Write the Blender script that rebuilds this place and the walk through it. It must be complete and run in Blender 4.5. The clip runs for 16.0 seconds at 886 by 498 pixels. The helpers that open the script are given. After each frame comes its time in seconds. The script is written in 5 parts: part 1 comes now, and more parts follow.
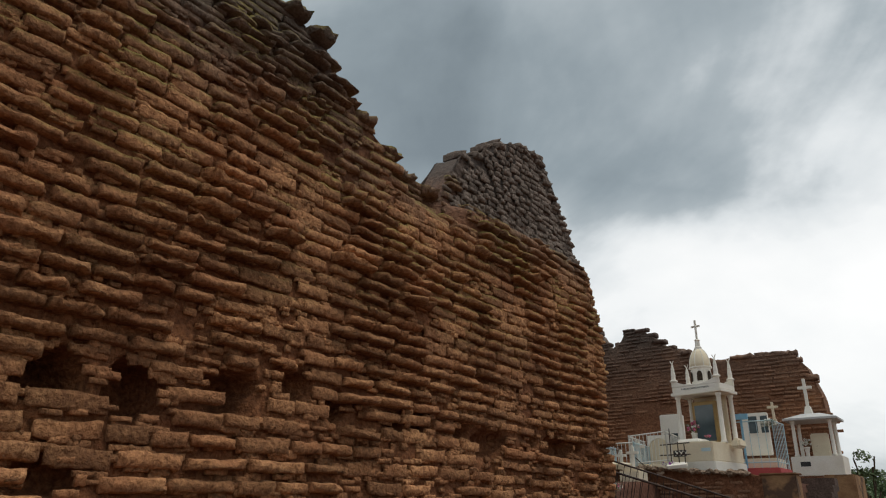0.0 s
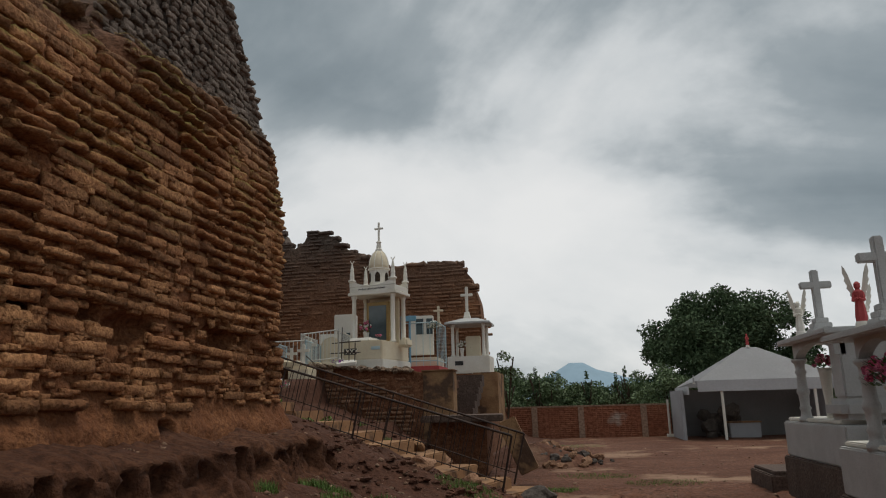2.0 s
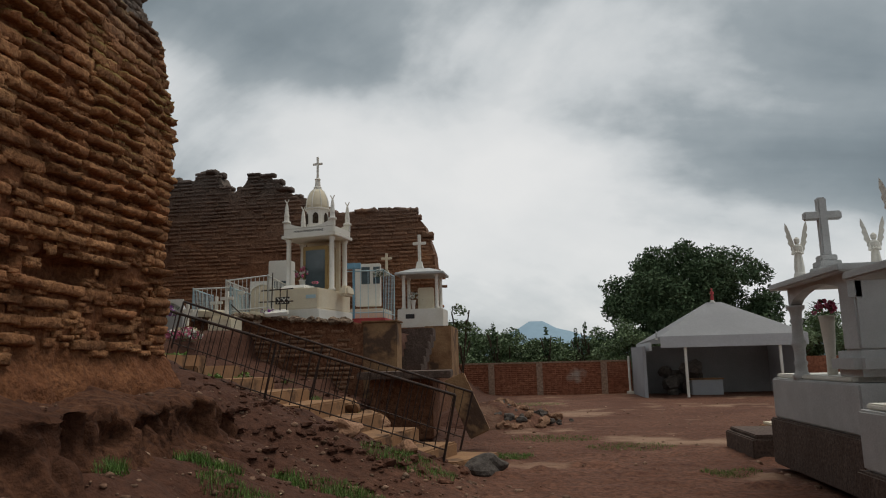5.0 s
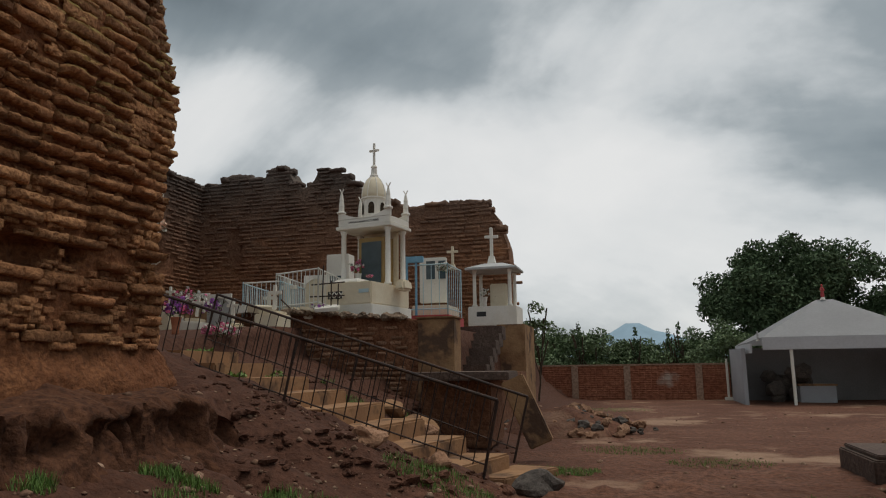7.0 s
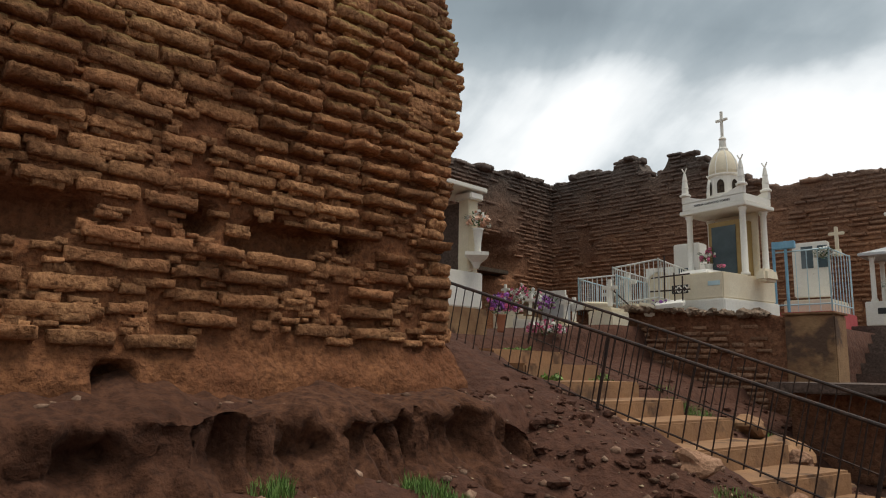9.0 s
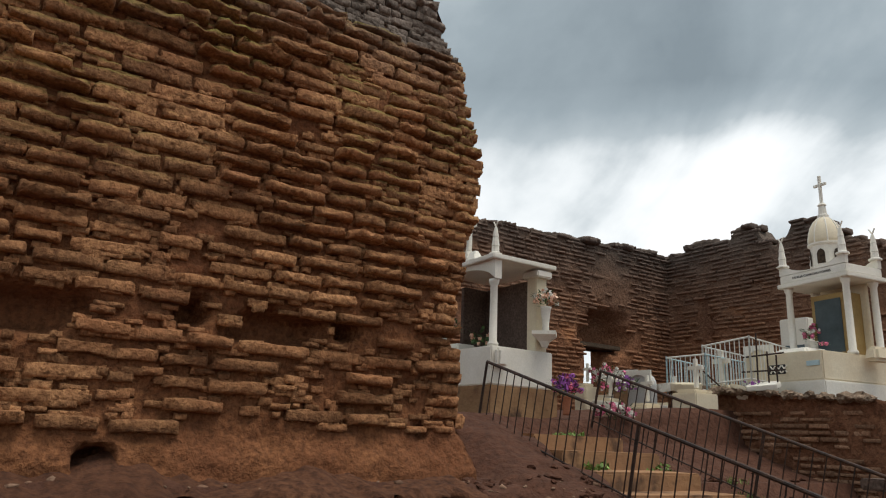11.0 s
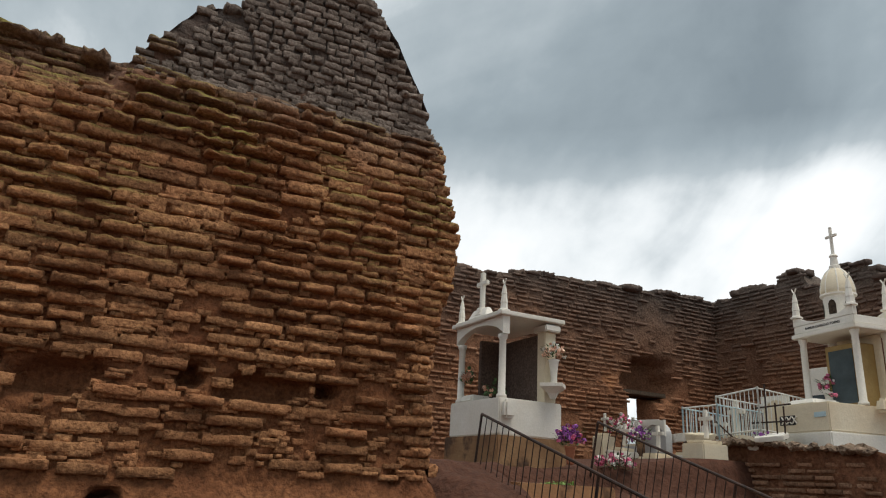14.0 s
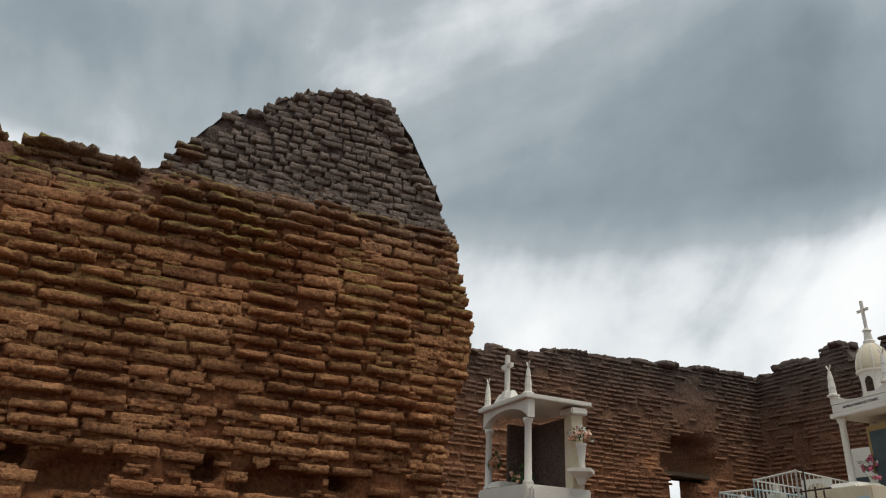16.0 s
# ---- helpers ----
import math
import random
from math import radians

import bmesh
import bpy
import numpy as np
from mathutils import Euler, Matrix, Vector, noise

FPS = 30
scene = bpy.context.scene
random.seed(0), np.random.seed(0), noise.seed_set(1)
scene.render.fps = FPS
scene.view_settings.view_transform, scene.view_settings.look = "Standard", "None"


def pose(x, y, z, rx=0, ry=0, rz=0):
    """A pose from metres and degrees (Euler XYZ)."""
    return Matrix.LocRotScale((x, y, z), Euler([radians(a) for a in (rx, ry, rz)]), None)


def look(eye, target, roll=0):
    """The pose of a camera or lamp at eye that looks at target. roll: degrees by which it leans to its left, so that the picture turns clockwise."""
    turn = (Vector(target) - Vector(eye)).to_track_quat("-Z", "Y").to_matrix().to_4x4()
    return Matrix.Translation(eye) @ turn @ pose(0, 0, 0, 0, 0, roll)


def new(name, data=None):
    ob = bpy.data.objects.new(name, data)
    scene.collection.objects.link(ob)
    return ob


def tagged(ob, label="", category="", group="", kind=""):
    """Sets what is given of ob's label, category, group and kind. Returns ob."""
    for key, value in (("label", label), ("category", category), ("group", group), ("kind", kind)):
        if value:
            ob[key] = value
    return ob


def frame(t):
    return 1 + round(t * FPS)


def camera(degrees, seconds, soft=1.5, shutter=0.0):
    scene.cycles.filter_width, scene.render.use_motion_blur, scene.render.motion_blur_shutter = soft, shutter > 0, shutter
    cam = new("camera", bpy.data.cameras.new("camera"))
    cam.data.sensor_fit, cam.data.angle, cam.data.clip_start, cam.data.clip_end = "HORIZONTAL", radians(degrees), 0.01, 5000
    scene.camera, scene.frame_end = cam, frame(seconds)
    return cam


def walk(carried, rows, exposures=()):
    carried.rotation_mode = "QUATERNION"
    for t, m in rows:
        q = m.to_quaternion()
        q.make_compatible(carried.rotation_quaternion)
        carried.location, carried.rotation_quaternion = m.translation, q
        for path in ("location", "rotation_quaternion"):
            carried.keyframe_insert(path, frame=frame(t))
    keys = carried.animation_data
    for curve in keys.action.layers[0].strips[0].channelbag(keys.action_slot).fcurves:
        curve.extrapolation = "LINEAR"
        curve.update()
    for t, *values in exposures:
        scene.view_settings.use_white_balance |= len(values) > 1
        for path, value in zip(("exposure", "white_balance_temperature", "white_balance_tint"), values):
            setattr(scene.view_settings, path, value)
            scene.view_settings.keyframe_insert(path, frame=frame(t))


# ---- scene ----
cam = camera(64.3, 16.0, 1.1)
PATH = [
    (0, (0.603, 1.29, 1.647), (-0.505, 2.802, 2.344), 0.2),
    (0.5, (0.336, 1.597, 1.574), (-0.612, 3.258, 2.159), -0.8),
    (1, (0.22, 1.894, 1.591), (-0.461, 3.709, 2.083), -1.2),
    (1.5, (0.2, 2.222, 1.617), (-0.283, 4.109, 2.07), -1.4),
    (2, (0.113, 2.574, 1.592), (-0.239, 4.493, 2.031), -1.5),
    (2.5, (0.09, 2.987, 1.592), (-0.188, 4.918, 2.031), -1.6),
    (3, (0.074, 3.334, 1.571), (-0.178, 5.271, 1.997), -1.4),
    (3.5, (0.018, 3.672, 1.537), (-0.227, 5.622, 1.905), -1.3),
    (4, (0.026, 3.953, 1.546), (-0.22, 5.911, 1.871), -1.4),
    (6.5, (0.459, 5.84, 1.53), (0.084, 7.778, 1.853), -1.0),
    (7, (0.546, 6.173, 1.504), (0.036, 8.078, 1.835), -0.8),
    (7.5, (0.556, 6.538, 1.506), (-0.118, 8.392, 1.834), -0.3),
    (8, (0.488, 6.926, 1.551), (-0.42, 8.677, 1.879), 0.2),
    (8.5, (0.502, 7.291, 1.552), (-0.752, 8.816, 1.874), 1.0),
    (9, (0.527, 7.67, 1.534), (-0.866, 9.066, 1.865), 1.1),
    (9.5, (0.614, 7.967, 1.56), (-0.857, 9.252, 1.989), 1.0),
    (12, (1.987, 8.746, 1.693), (0.327, 9.708, 2.255), 2.9),
    (12.5, (2.218, 8.776, 1.688), (0.548, 9.687, 2.305), 2.8),
    (13, (2.468, 8.903, 1.701), (0.787, 9.787, 2.325), 3.1),
    (13.5, (2.609, 9.004, 1.743), (0.918, 9.868, 2.371), 3.1),
    (14, (2.75, 8.983, 1.728), (1.056, 9.842, 2.355), 3.2),
    (14.5, (2.864, 8.999, 1.76), (1.161, 9.844, 2.382), 3.0),
    (15, (2.989, 9.103, 1.787), (1.284, 9.907, 2.455), 3.2),
    (15.5, (3.066, 9.178, 1.806), (1.388, 9.923, 2.599), 2.9),
    (16, (3.086, 9.159, 1.812), (1.409, 9.876, 2.634), 3.1),
]

SKY_STRENGTH = 1.05
SUN_WAY = (0.26, 0.16, 1.0)
THIN_CLOUD_WAY = (-0.05, 0.97, 0.2)
EXPOSURES = [(0, 0.0), (1, -0.18), (2, -0.36), (7.5, -0.38), (8.5, 0.0), (9.5, 0.24), (12, 0.28), (14.5, 0.24), (16, 0.06)]
walk(cam, [(t, look(e, g, r)) for t, e, g, r in PATH], EXPOSURES)


# ---- sky and sun ----
def make_world():
    w = bpy.data.worlds.new("overcast_sky")
    w.use_nodes = True
    nt = w.node_tree
    nt.nodes.clear()
    N = nt.nodes.new
    out, bg = N("ShaderNodeOutputWorld"), N("ShaderNodeBackground")
    sky = N("ShaderNodeTexSky")
    sky.sky_type, sky.sun_disc = "NISHITA", False
    sky.sun_elevation, sky.sun_rotation = radians(73), radians(58)
    tc, sep = N("ShaderNodeTexCoord"), N("ShaderNodeSeparateXYZ")
    nt.links.new(tc.outputs["Generated"], sep.inputs[0])
    # flat cloud deck: the direction projected on a plane overhead
    addz = N("ShaderNodeMath"); addz.operation = "ADD"; addz.inputs[1].default_value = 0.7
    mx = N("ShaderNodeMath"); mx.operation = "MAXIMUM"; mx.inputs[1].default_value = 0.0
    nt.links.new(sep.outputs["Z"], mx.inputs[0]); nt.links.new(mx.outputs[0], addz.inputs[0])
    dx, dy = N("ShaderNodeMath"), N("ShaderNodeMath")
    dx.operation = dy.operation = "DIVIDE"
    nt.links.new(sep.outputs["X"], dx.inputs[0]); nt.links.new(addz.outputs[0], dx.inputs[1])
    nt.links.new(sep.outputs["Y"], dy.inputs[0]); nt.links.new(addz.outputs[0], dy.inputs[1])
    com = N("ShaderNodeCombineXYZ")
    nt.links.new(dx.outputs[0], com.inputs[0]); nt.links.new(dy.outputs[0], com.inputs[1])
    mp = N("ShaderNodeMapping")
    mp.inputs["Location"].default_value = (3.1, 0.55, 0.0)
    mp.inputs["Rotation"].default_value = (0, 0, radians(14))
    mp.inputs["Scale"].default_value = (0.8, 1.0, 1.0)
    nt.links.new(com.outputs[0], mp.inputs[0])
    n1, n2 = N("ShaderNodeTexNoise"), N("ShaderNodeTexNoise")
    n1.inputs["Scale"].default_value, n1.inputs["Detail"].default_value, n1.inputs["Roughness"].default_value = 2.1, 6.0, 0.5
    n1.inputs["Distortion"].default_value = 0.8
    n2.inputs["Scale"].default_value, n2.inputs["Detail"].default_value, n2.inputs["Roughness"].default_value = 7.0, 6.0, 0.55
    nt.links.new(mp.outputs[0], n1.inputs["Vector"]); nt.links.new(mp.outputs[0], n2.inputs["Vector"])
    # thin bright cloud low down, a heavy dark deck above it, lighter again overhead
    grad = N("ShaderNodeValToRGB")
    ge = grad.color_ramp.elements
    ge[0].position, ge[0].color = 0.0, (0.56, 0.56, 0.56, 1)
    ge[1].position, ge[1].color = 1.0, (0.5, 0.5, 0.5, 1)
    for p, v in ((0.1, 0.6), (0.21, 0.68), (0.26, 0.62), (0.34, 0.36), (0.48, 0.34), (0.66, 0.42)):
        ge.new(p).color = (v, v, v, 1)
    tilt = N("ShaderNodeMath"); tilt.operation = "MULTIPLY_ADD"; tilt.inputs[1].default_value = 0.26
    side = N("ShaderNodeMath"); side.operation = "MAXIMUM"; side.inputs[1].default_value = -0.5
    nt.links.new(sep.outputs["X"], side.inputs[0])
    nt.links.new(side.outputs[0], tilt.inputs[0]); nt.links.new(sep.outputs["Z"], tilt.inputs[2])
    nt.links.new(tilt.outputs[0], grad.inputs[0])
    # thinner, brighter cloud low over the ruin
    dot = N("ShaderNodeVectorMath"); dot.operation = "DOT_PRODUCT"
    dot.inputs[1].default_value = Vector(THIN_CLOUD_WAY).normalized()
    nt.links.new(tc.outputs["Generated"], dot.inputs[0])
    glow = N("ShaderNodeMapRange"); glow.interpolation_type = "SMOOTHSTEP"
    glow.inputs[1].default_value, glow.inputs[2].default_value = 0.88, 0.995
    glow.inputs[3].default_value, glow.inputs[4].default_value = 0.0, 0.16
    nt.links.new(dot.outputs["Value"], glow.inputs[0])
    ag = N("ShaderNodeMath"); ag.operation = "ADD"
    nt.links.new(glow.outputs[0], ag.inputs[0]); nt.links.new(grad.outputs[0], ag.inputs[1])
    last = ag.outputs[0]
    for src, amount in ((n1, 0.95), (n2, 0.32)):
        cen, add = N("ShaderNodeMath"), N("ShaderNodeMath")
        cen.operation, add.operation = "SUBTRACT", "MULTIPLY_ADD"
        cen.inputs[1].default_value, add.inputs[1].default_value = 0.5, amount
        nt.links.new(src.outputs["Fac"], cen.inputs[0])
        nt.links.new(cen.outputs[0], add.inputs[0]); nt.links.new(last, add.inputs[2])
        last = add.outputs[0]
    ramp = N("ShaderNodeValToRGB")
    cr = ramp.color_ramp
    cr.elements[0].position, cr.elements[0].color = 0.18, (0.2, 0.24, 0.262, 1)
    cr.elements[1].position, cr.elements[1].color = 0.86, (1.0, 1.0, 0.985, 1)
    for p, c in ((0.34, (0.285, 0.335, 0.36, 1)), (0.46, (0.4, 0.45, 0.472, 1)), (0.57, (0.72, 0.755, 0.765, 1)), (0.68, (0.9, 0.915, 0.91, 1))):
        cr.elements.new(p).color = c
    nt.links.new(last, ramp.inputs[0])
    skyk = N("ShaderNodeMix"); skyk.data_type = "RGBA"; skyk.blend_type = "MULTIPLY"
    skyk.inputs["Factor"].default_value = 1.0
    skyk.inputs["B"].default_value = (0.1, 0.1, 0.1, 1)
    nt.links.new(sky.outputs[0], skyk.inputs["A"])
    mix = N("ShaderNodeMix"); mix.data_type = "RGBA"; mix.inputs["Factor"].default_value = 0.93
    nt.links.new(skyk.outputs["Result"], mix.inputs["A"]); nt.links.new(ramp.outputs[0], mix.inputs["B"])
    nt.links.new(mix.outputs["Result"], bg.inputs[0])
    bg.inputs[1].default_value = SKY_STRENGTH
    nt.links.new(bg.outputs[0], out.inputs[0])
    scene.world = w


make_world()
sun = new("sun", bpy.data.lights.new("sun", "SUN"))
sun.data.energy, sun.data.angle, sun.data.color = 2.0, radians(36), (1.0, 0.94, 0.85)
sun.matrix_world = look(Vector(SUN_WAY) * 40, (0, 0, 0))


# ---- materials ----
def mat(name, c1, c2, scale=3.0, rough=0.9, bump=0.3, fine=40.0, spots=None, rnd=0.0, metal=0.0, island=0.0, moss=None, dist=0.02, top=None, soil=None, grain=1.0):
    """Two-scale noise colour and bump; rnd varies it by object, island by loose piece, moss and spots lay patches over it."""
    m = bpy.data.materials.new(name)
    m.use_nodes = True
    nt = m.node_tree
    N, L = nt.nodes.new, nt.links.new
    bs = nt.nodes["Principled BSDF"]
    geo = N("ShaderNodeNewGeometry")
    pos = geo.outputs["Position"]

    def nz(s, d=5.0, r=0.6):
        n = N("ShaderNodeTexNoise")
        n.inputs["Scale"].default_value, n.inputs["Detail"].default_value, n.inputs["Roughness"].default_value = s, d, r
        L(pos, n.inputs["Vector"])
        return n.outputs["Fac"]

    def ramp(src, a, b):
        r = N("ShaderNodeMapRange")
        r.inputs[1].default_value, r.inputs[2].default_value = a, b
        L(src, r.inputs[0])
        return r.outputs[0]

    def mixc(f, a, b, blend="MIX"):
        x = N("ShaderNodeMix")
        x.data_type, x.blend_type = "RGBA", blend
        for s, v in (("Factor", f), ("A", a), ("B", b)):
            if isinstance(v, (tuple, float, int)):
                x.inputs[s].default_value = (*v, 1) if isinstance(v, tuple) else v
            else:
                L(v, x.inputs[s])
        return x.outputs["Result"]
    big, small = nz(scale), nz(fine, 6.0, 0.65)
    col = mixc(ramp(big, 0.35, 0.65), c1, c2)
    dark = tuple(v * 0.6 for v in c1)
    gr = ramp(small, 0.62, 0.35)
    gr.node.inputs[4].default_value = grain
    col = mixc(gr, col, dark)
    if rnd or island:
        src = N("ShaderNodeObjectInfo").outputs["Random"] if rnd else geo.outputs["Random Per Island"]
        hs = N("ShaderNodeHueSaturation")
        L(col, hs.inputs["Color"])
        mr = N("ShaderNodeMapRange")
        k = rnd or island
        mr.inputs[3].default_value, mr.inputs[4].default_value = 1 - k, 1 + k
        L(src, mr.inputs[0]); L(mr.outputs[0], hs.inputs["Value"])
        col = hs.outputs[0]
    if spots:
        col = mixc(ramp(nz(spots[1], 4.0), spots[2], spots[2] + 0.08), col, spots[0])
    if soil:
        # darker, freshly eroded soil of the bank beside the wall
        sq = N("ShaderNodeSeparateXYZ")
        L(pos, sq.inputs[0])
        aq = N("ShaderNodeMath"); aq.operation = "MULTIPLY_ADD"; aq.inputs[1].default_value = 2.6
        L(nz(0.8, 5.0), aq.inputs[0]); L(sq.outputs["X"], aq.inputs[2])
        col = mixc(ramp(aq.outputs[0], 0.9, -0.5), col, mixc(ramp(small, 0.3, 0.7), soil, tuple(v * 2.0 for v in soil)))
    if top:
        # weathered, lichen-grey upper courses, from the height top[1] to top[2]
        sp = N("ShaderNodeSeparateXYZ")
        L(pos, sp.inputs[0])
        ad = N("ShaderNodeMath"); ad.operation = "MULTIPLY_ADD"; ad.inputs[1].default_value = 1.6
        L(nz(0.9, 4.0), ad.inputs[0]); L(sp.outputs["Z"], ad.inputs[2])
        col = mixc(ramp(ad.outputs[0], top[1] + 0.8, top[2] + 0.8), col, mixc(ramp(small, 0.35, 0.7), tuple(v * 0.55 for v in top[0]), top[0]))
    if moss:
        sp2, nn = N("ShaderNodeSeparateXYZ"), N("ShaderNodeSeparateXYZ")
        L(geo.outputs["Normal"], nn.inputs[0]); L(pos, sp2.inputs[0])
        f = N("ShaderNodeMath"); f.operation = "MULTIPLY"
        L(ramp(nn.outputs["Z"], 0.05, 0.6), f.inputs[0]); L(ramp(nz(1.3, 4.0), 0.42, 0.58), f.inputs[1])
        g = N("ShaderNodeMath"); g.operation = "MULTIPLY"
        L(f.outputs[0], g.inputs[0]); L(ramp(sp2.outputs["Z"], moss[1], moss[2]), g.inputs[1])
        col = mixc(g.outputs[0], col, moss[0])
    L(col, bs.inputs["Base Color"])
    bs.inputs["Roughness"].default_value, bs.inputs["Metallic"].default_value = rough, metal
    bs.inputs["Specular IOR Level"].default_value = 0.25 if rough > 0.7 else 0.5
    if bump:
        b1, b2 = N("ShaderNodeBump"), N("ShaderNodeBump")
        b1.inputs["Strength"].default_value, b1.inputs["Distance"].default_value = bump, dist
        b2.inputs["Strength"].default_value, b2.inputs["Distance"].default_value = bump, dist * 2.5
        L(small, b1.inputs["Height"]); L(nz(fine * 0.3, 4.0), b2.inputs["Height"])
        L(b2.outputs[0], b1.inputs["Normal"]); L(b1.outputs[0], bs.inputs["Normal"])
    return m


RED_TOP = ((0.2, 0.155, 0.12), 4.9, 6.5)
M_BRICK = mat("adobe_brick", (0.315, 0.137, 0.061), (0.5, 0.258, 0.118), 1.6, 0.95, 1.0, 24, dist=0.03, rnd=0.3, moss=((0.23, 0.19, 0.05), 3.2, 4.9), top=RED_TOP)
M_BRICKS = mat("adobe_bricks_joined", (0.315, 0.137, 0.061), (0.5, 0.258, 0.118), 1.6, 0.95, 1.0, 24, dist=0.03, island=0.32, moss=((0.23, 0.19, 0.05), 3.2, 4.9), top=RED_TOP)
M_EARTHWALL = mat("adobe_mortar", (0.215, 0.084, 0.037), (0.33, 0.143, 0.061), 1.1, 0.97, 0.9, 22, dist=0.03, top=((0.14, 0.115, 0.1), 5.2, 6.6))
M_STONE = mat("grey_field_stone", (0.165, 0.128, 0.104), (0.265, 0.215, 0.18), 2.5, 0.95, 0.8, 30, island=0.25)
M_BACKBRICK = mat("old_dark_adobe", (0.3, 0.145, 0.08), (0.41, 0.22, 0.12), 0.8, 0.96, 0.6, 18, island=0.25, spots=((0.46, 0.22, 0.1), 0.5, 0.6), top=((0.17, 0.13, 0.11), 4.8, 8.6))
M_BACKEARTH = mat("old_dark_mortar", (0.27, 0.12, 0.062), (0.38, 0.18, 0.09), 0.6, 0.97, 0.8, 14, spots=((0.46, 0.21, 0.1), 0.5, 0.58), dist=0.05, top=((0.15, 0.115, 0.092), 4.8, 8.6))
M_GROUND = mat("red_earth", (0.125, 0.05, 0.028), (0.215, 0.1, 0.06), 0.5, 0.9, 1.0, 11, spots=((0.3, 0.185, 0.12), 0.3, 0.55), dist=0.035, soil=(0.055, 0.023, 0.0135))
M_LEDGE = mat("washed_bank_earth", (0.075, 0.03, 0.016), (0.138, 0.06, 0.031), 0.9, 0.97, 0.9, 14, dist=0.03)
M_CONCRETE = mat("ochre_concrete", (0.36, 0.2, 0.1), (0.27, 0.15, 0.08), 2.0, 0.9, 0.4, 30, spots=((0.13, 0.075, 0.045), 1.6, 0.55), grain=0.25)
M_PIER = mat("stained_plaster", (0.37, 0.225, 0.115), (0.2, 0.105, 0.055), 1.9, 0.92, 0.5, 25, spots=((0.1, 0.06, 0.04), 1.4, 0.53), grain=0.4)
M_RETAIN = mat("rough_brick_retaining", (0.2, 0.085, 0.045), (0.29, 0.14, 0.075), 1.5, 0.95, 0.9, 16, dist=0.04)
M_WHITE = mat("aged_white_paint", (0.8, 0.77, 0.7), (0.73, 0.69, 0.6), 1.8, 0.7, 0.12, 35, spots=((0.45, 0.38, 0.3), 2.5, 0.68), grain=0.25)
M_CREAM = mat("cream_paint", (0.76, 0.68, 0.52), (0.68, 0.58, 0.42), 2.0, 0.75, 0.12, 35, spots=((0.4, 0.3, 0.2), 2.5, 0.67), grain=0.25)
M_GREYST = mat("grey_speckled_granite", (0.46, 0.46, 0.45), (0.56, 0.56, 0.55), 3.0, 0.6, 0.15, 90, spots=((0.3, 0.28, 0.26), 1.6, 0.68), grain=0.5)
M_DARKPLINTH = mat("damp_dark_concrete", (0.11, 0.075, 0.06), (0.17, 0.12, 0.095), 2.0, 0.9, 0.4, 25)
M_RAIL = mat("rusted_black_iron", (0.035, 0.025, 0.022), (0.1, 0.05, 0.03), 9.0, 0.65, 0.2, 60, metal=0.4)
M_WIRON = mat("white_painted_iron", (0.7, 0.7, 0.66), (0.6, 0.58, 0.52), 5.0, 0.55, 0.05, 50, grain=0.25)
M_BLUE = mat("light_blue_paint", (0.16, 0.36, 0.52), (0.24, 0.46, 0.6), 3.0, 0.6, 0.1, 40, grain=0.25)
M_PALEBLUE = mat("pale_blue_paint", (0.42, 0.58, 0.64), (0.5, 0.64, 0.68), 3.0, 0.6, 0.1, 40, grain=0.25)
M_REDP = mat("faded_red_paint", (0.42, 0.05, 0.055), (0.5, 0.09, 0.085), 3.0, 0.7, 0.1, 40, grain=0.25)
M_GOLD = mat("ochre_wood", (0.3, 0.19, 0.06), (0.37, 0.25, 0.09), 4.0, 0.6, 0.1, 40, grain=0.25)
M_DARKGLASS = mat("dark_display_glass", (0.05, 0.07, 0.08), (0.09, 0.12, 0.13), 2.0, 0.12, 0.0, 40, grain=0.1)
M_BLACK = mat("black_lettering", (0.03, 0.03, 0.03), (0.04, 0.04, 0.04), 5.0, 0.7, 0.0, 40)
M_FARBRICK = mat("red_boundary_brick", (0.31, 0.115, 0.065), (0.38, 0.165, 0.095), 0.6, 0.93, 0.4, 9, spots=((0.44, 0.36, 0.3), 0.35, 0.62))
M_FARPIL = mat("grey_pilaster", (0.36, 0.23, 0.16), (0.43, 0.3, 0.22), 1.0, 0.9, 0.3, 10)
M_SHEDWALL = mat("shed_grey_white", (0.4, 0.4, 0.41), (0.33, 0.33, 0.34), 0.7, 0.9, 0.1, 20, grain=0.25)
# shed wall grey made darker: the interior's shade is put into this colour
M_SHEDBACK = mat("shed_back_shaded", (0.2, 0.195, 0.19), (0.26, 0.25, 0.245), 0.7, 0.92, 0.1, 20, grain=0.4)
M_ROOF = mat("sheet_roof_grey", (0.52, 0.52, 0.53), (0.45, 0.45, 0.46), 0.5, 0.6, 0.05, 12, grain=0.25)
M_LEAF = mat("tree_leaves", (0.07, 0.115, 0.055), (0.12, 0.17, 0.085), 1.2, 0.85, 0.0, 6, island=0.35)
M_BUSH = mat("bush_leaves", (0.12, 0.18, 0.075), (0.18, 0.25, 0.115), 0.8, 0.65, 0.0, 6, island=0.35)
M_GRASS = mat("grass_blades", (0.11, 0.21, 0.035), (0.18, 0.29, 0.06), 2.0, 0.7, 0.0, 20, island=0.35)
M_BARK = mat("tree_bark", (0.09, 0.065, 0.045), (0.14, 0.1, 0.07), 4.0, 0.95, 0.5, 20)
M_ROCK = mat("dark_boulder", (0.09, 0.075, 0.065), (0.15, 0.125, 0.105), 4.0, 0.9, 0.6, 25)
M_RUBBLE = mat("adobe_rubble", (0.27, 0.14, 0.08), (0.37, 0.22, 0.14), 2.0, 0.95, 0.6, 25, rnd=0.3)
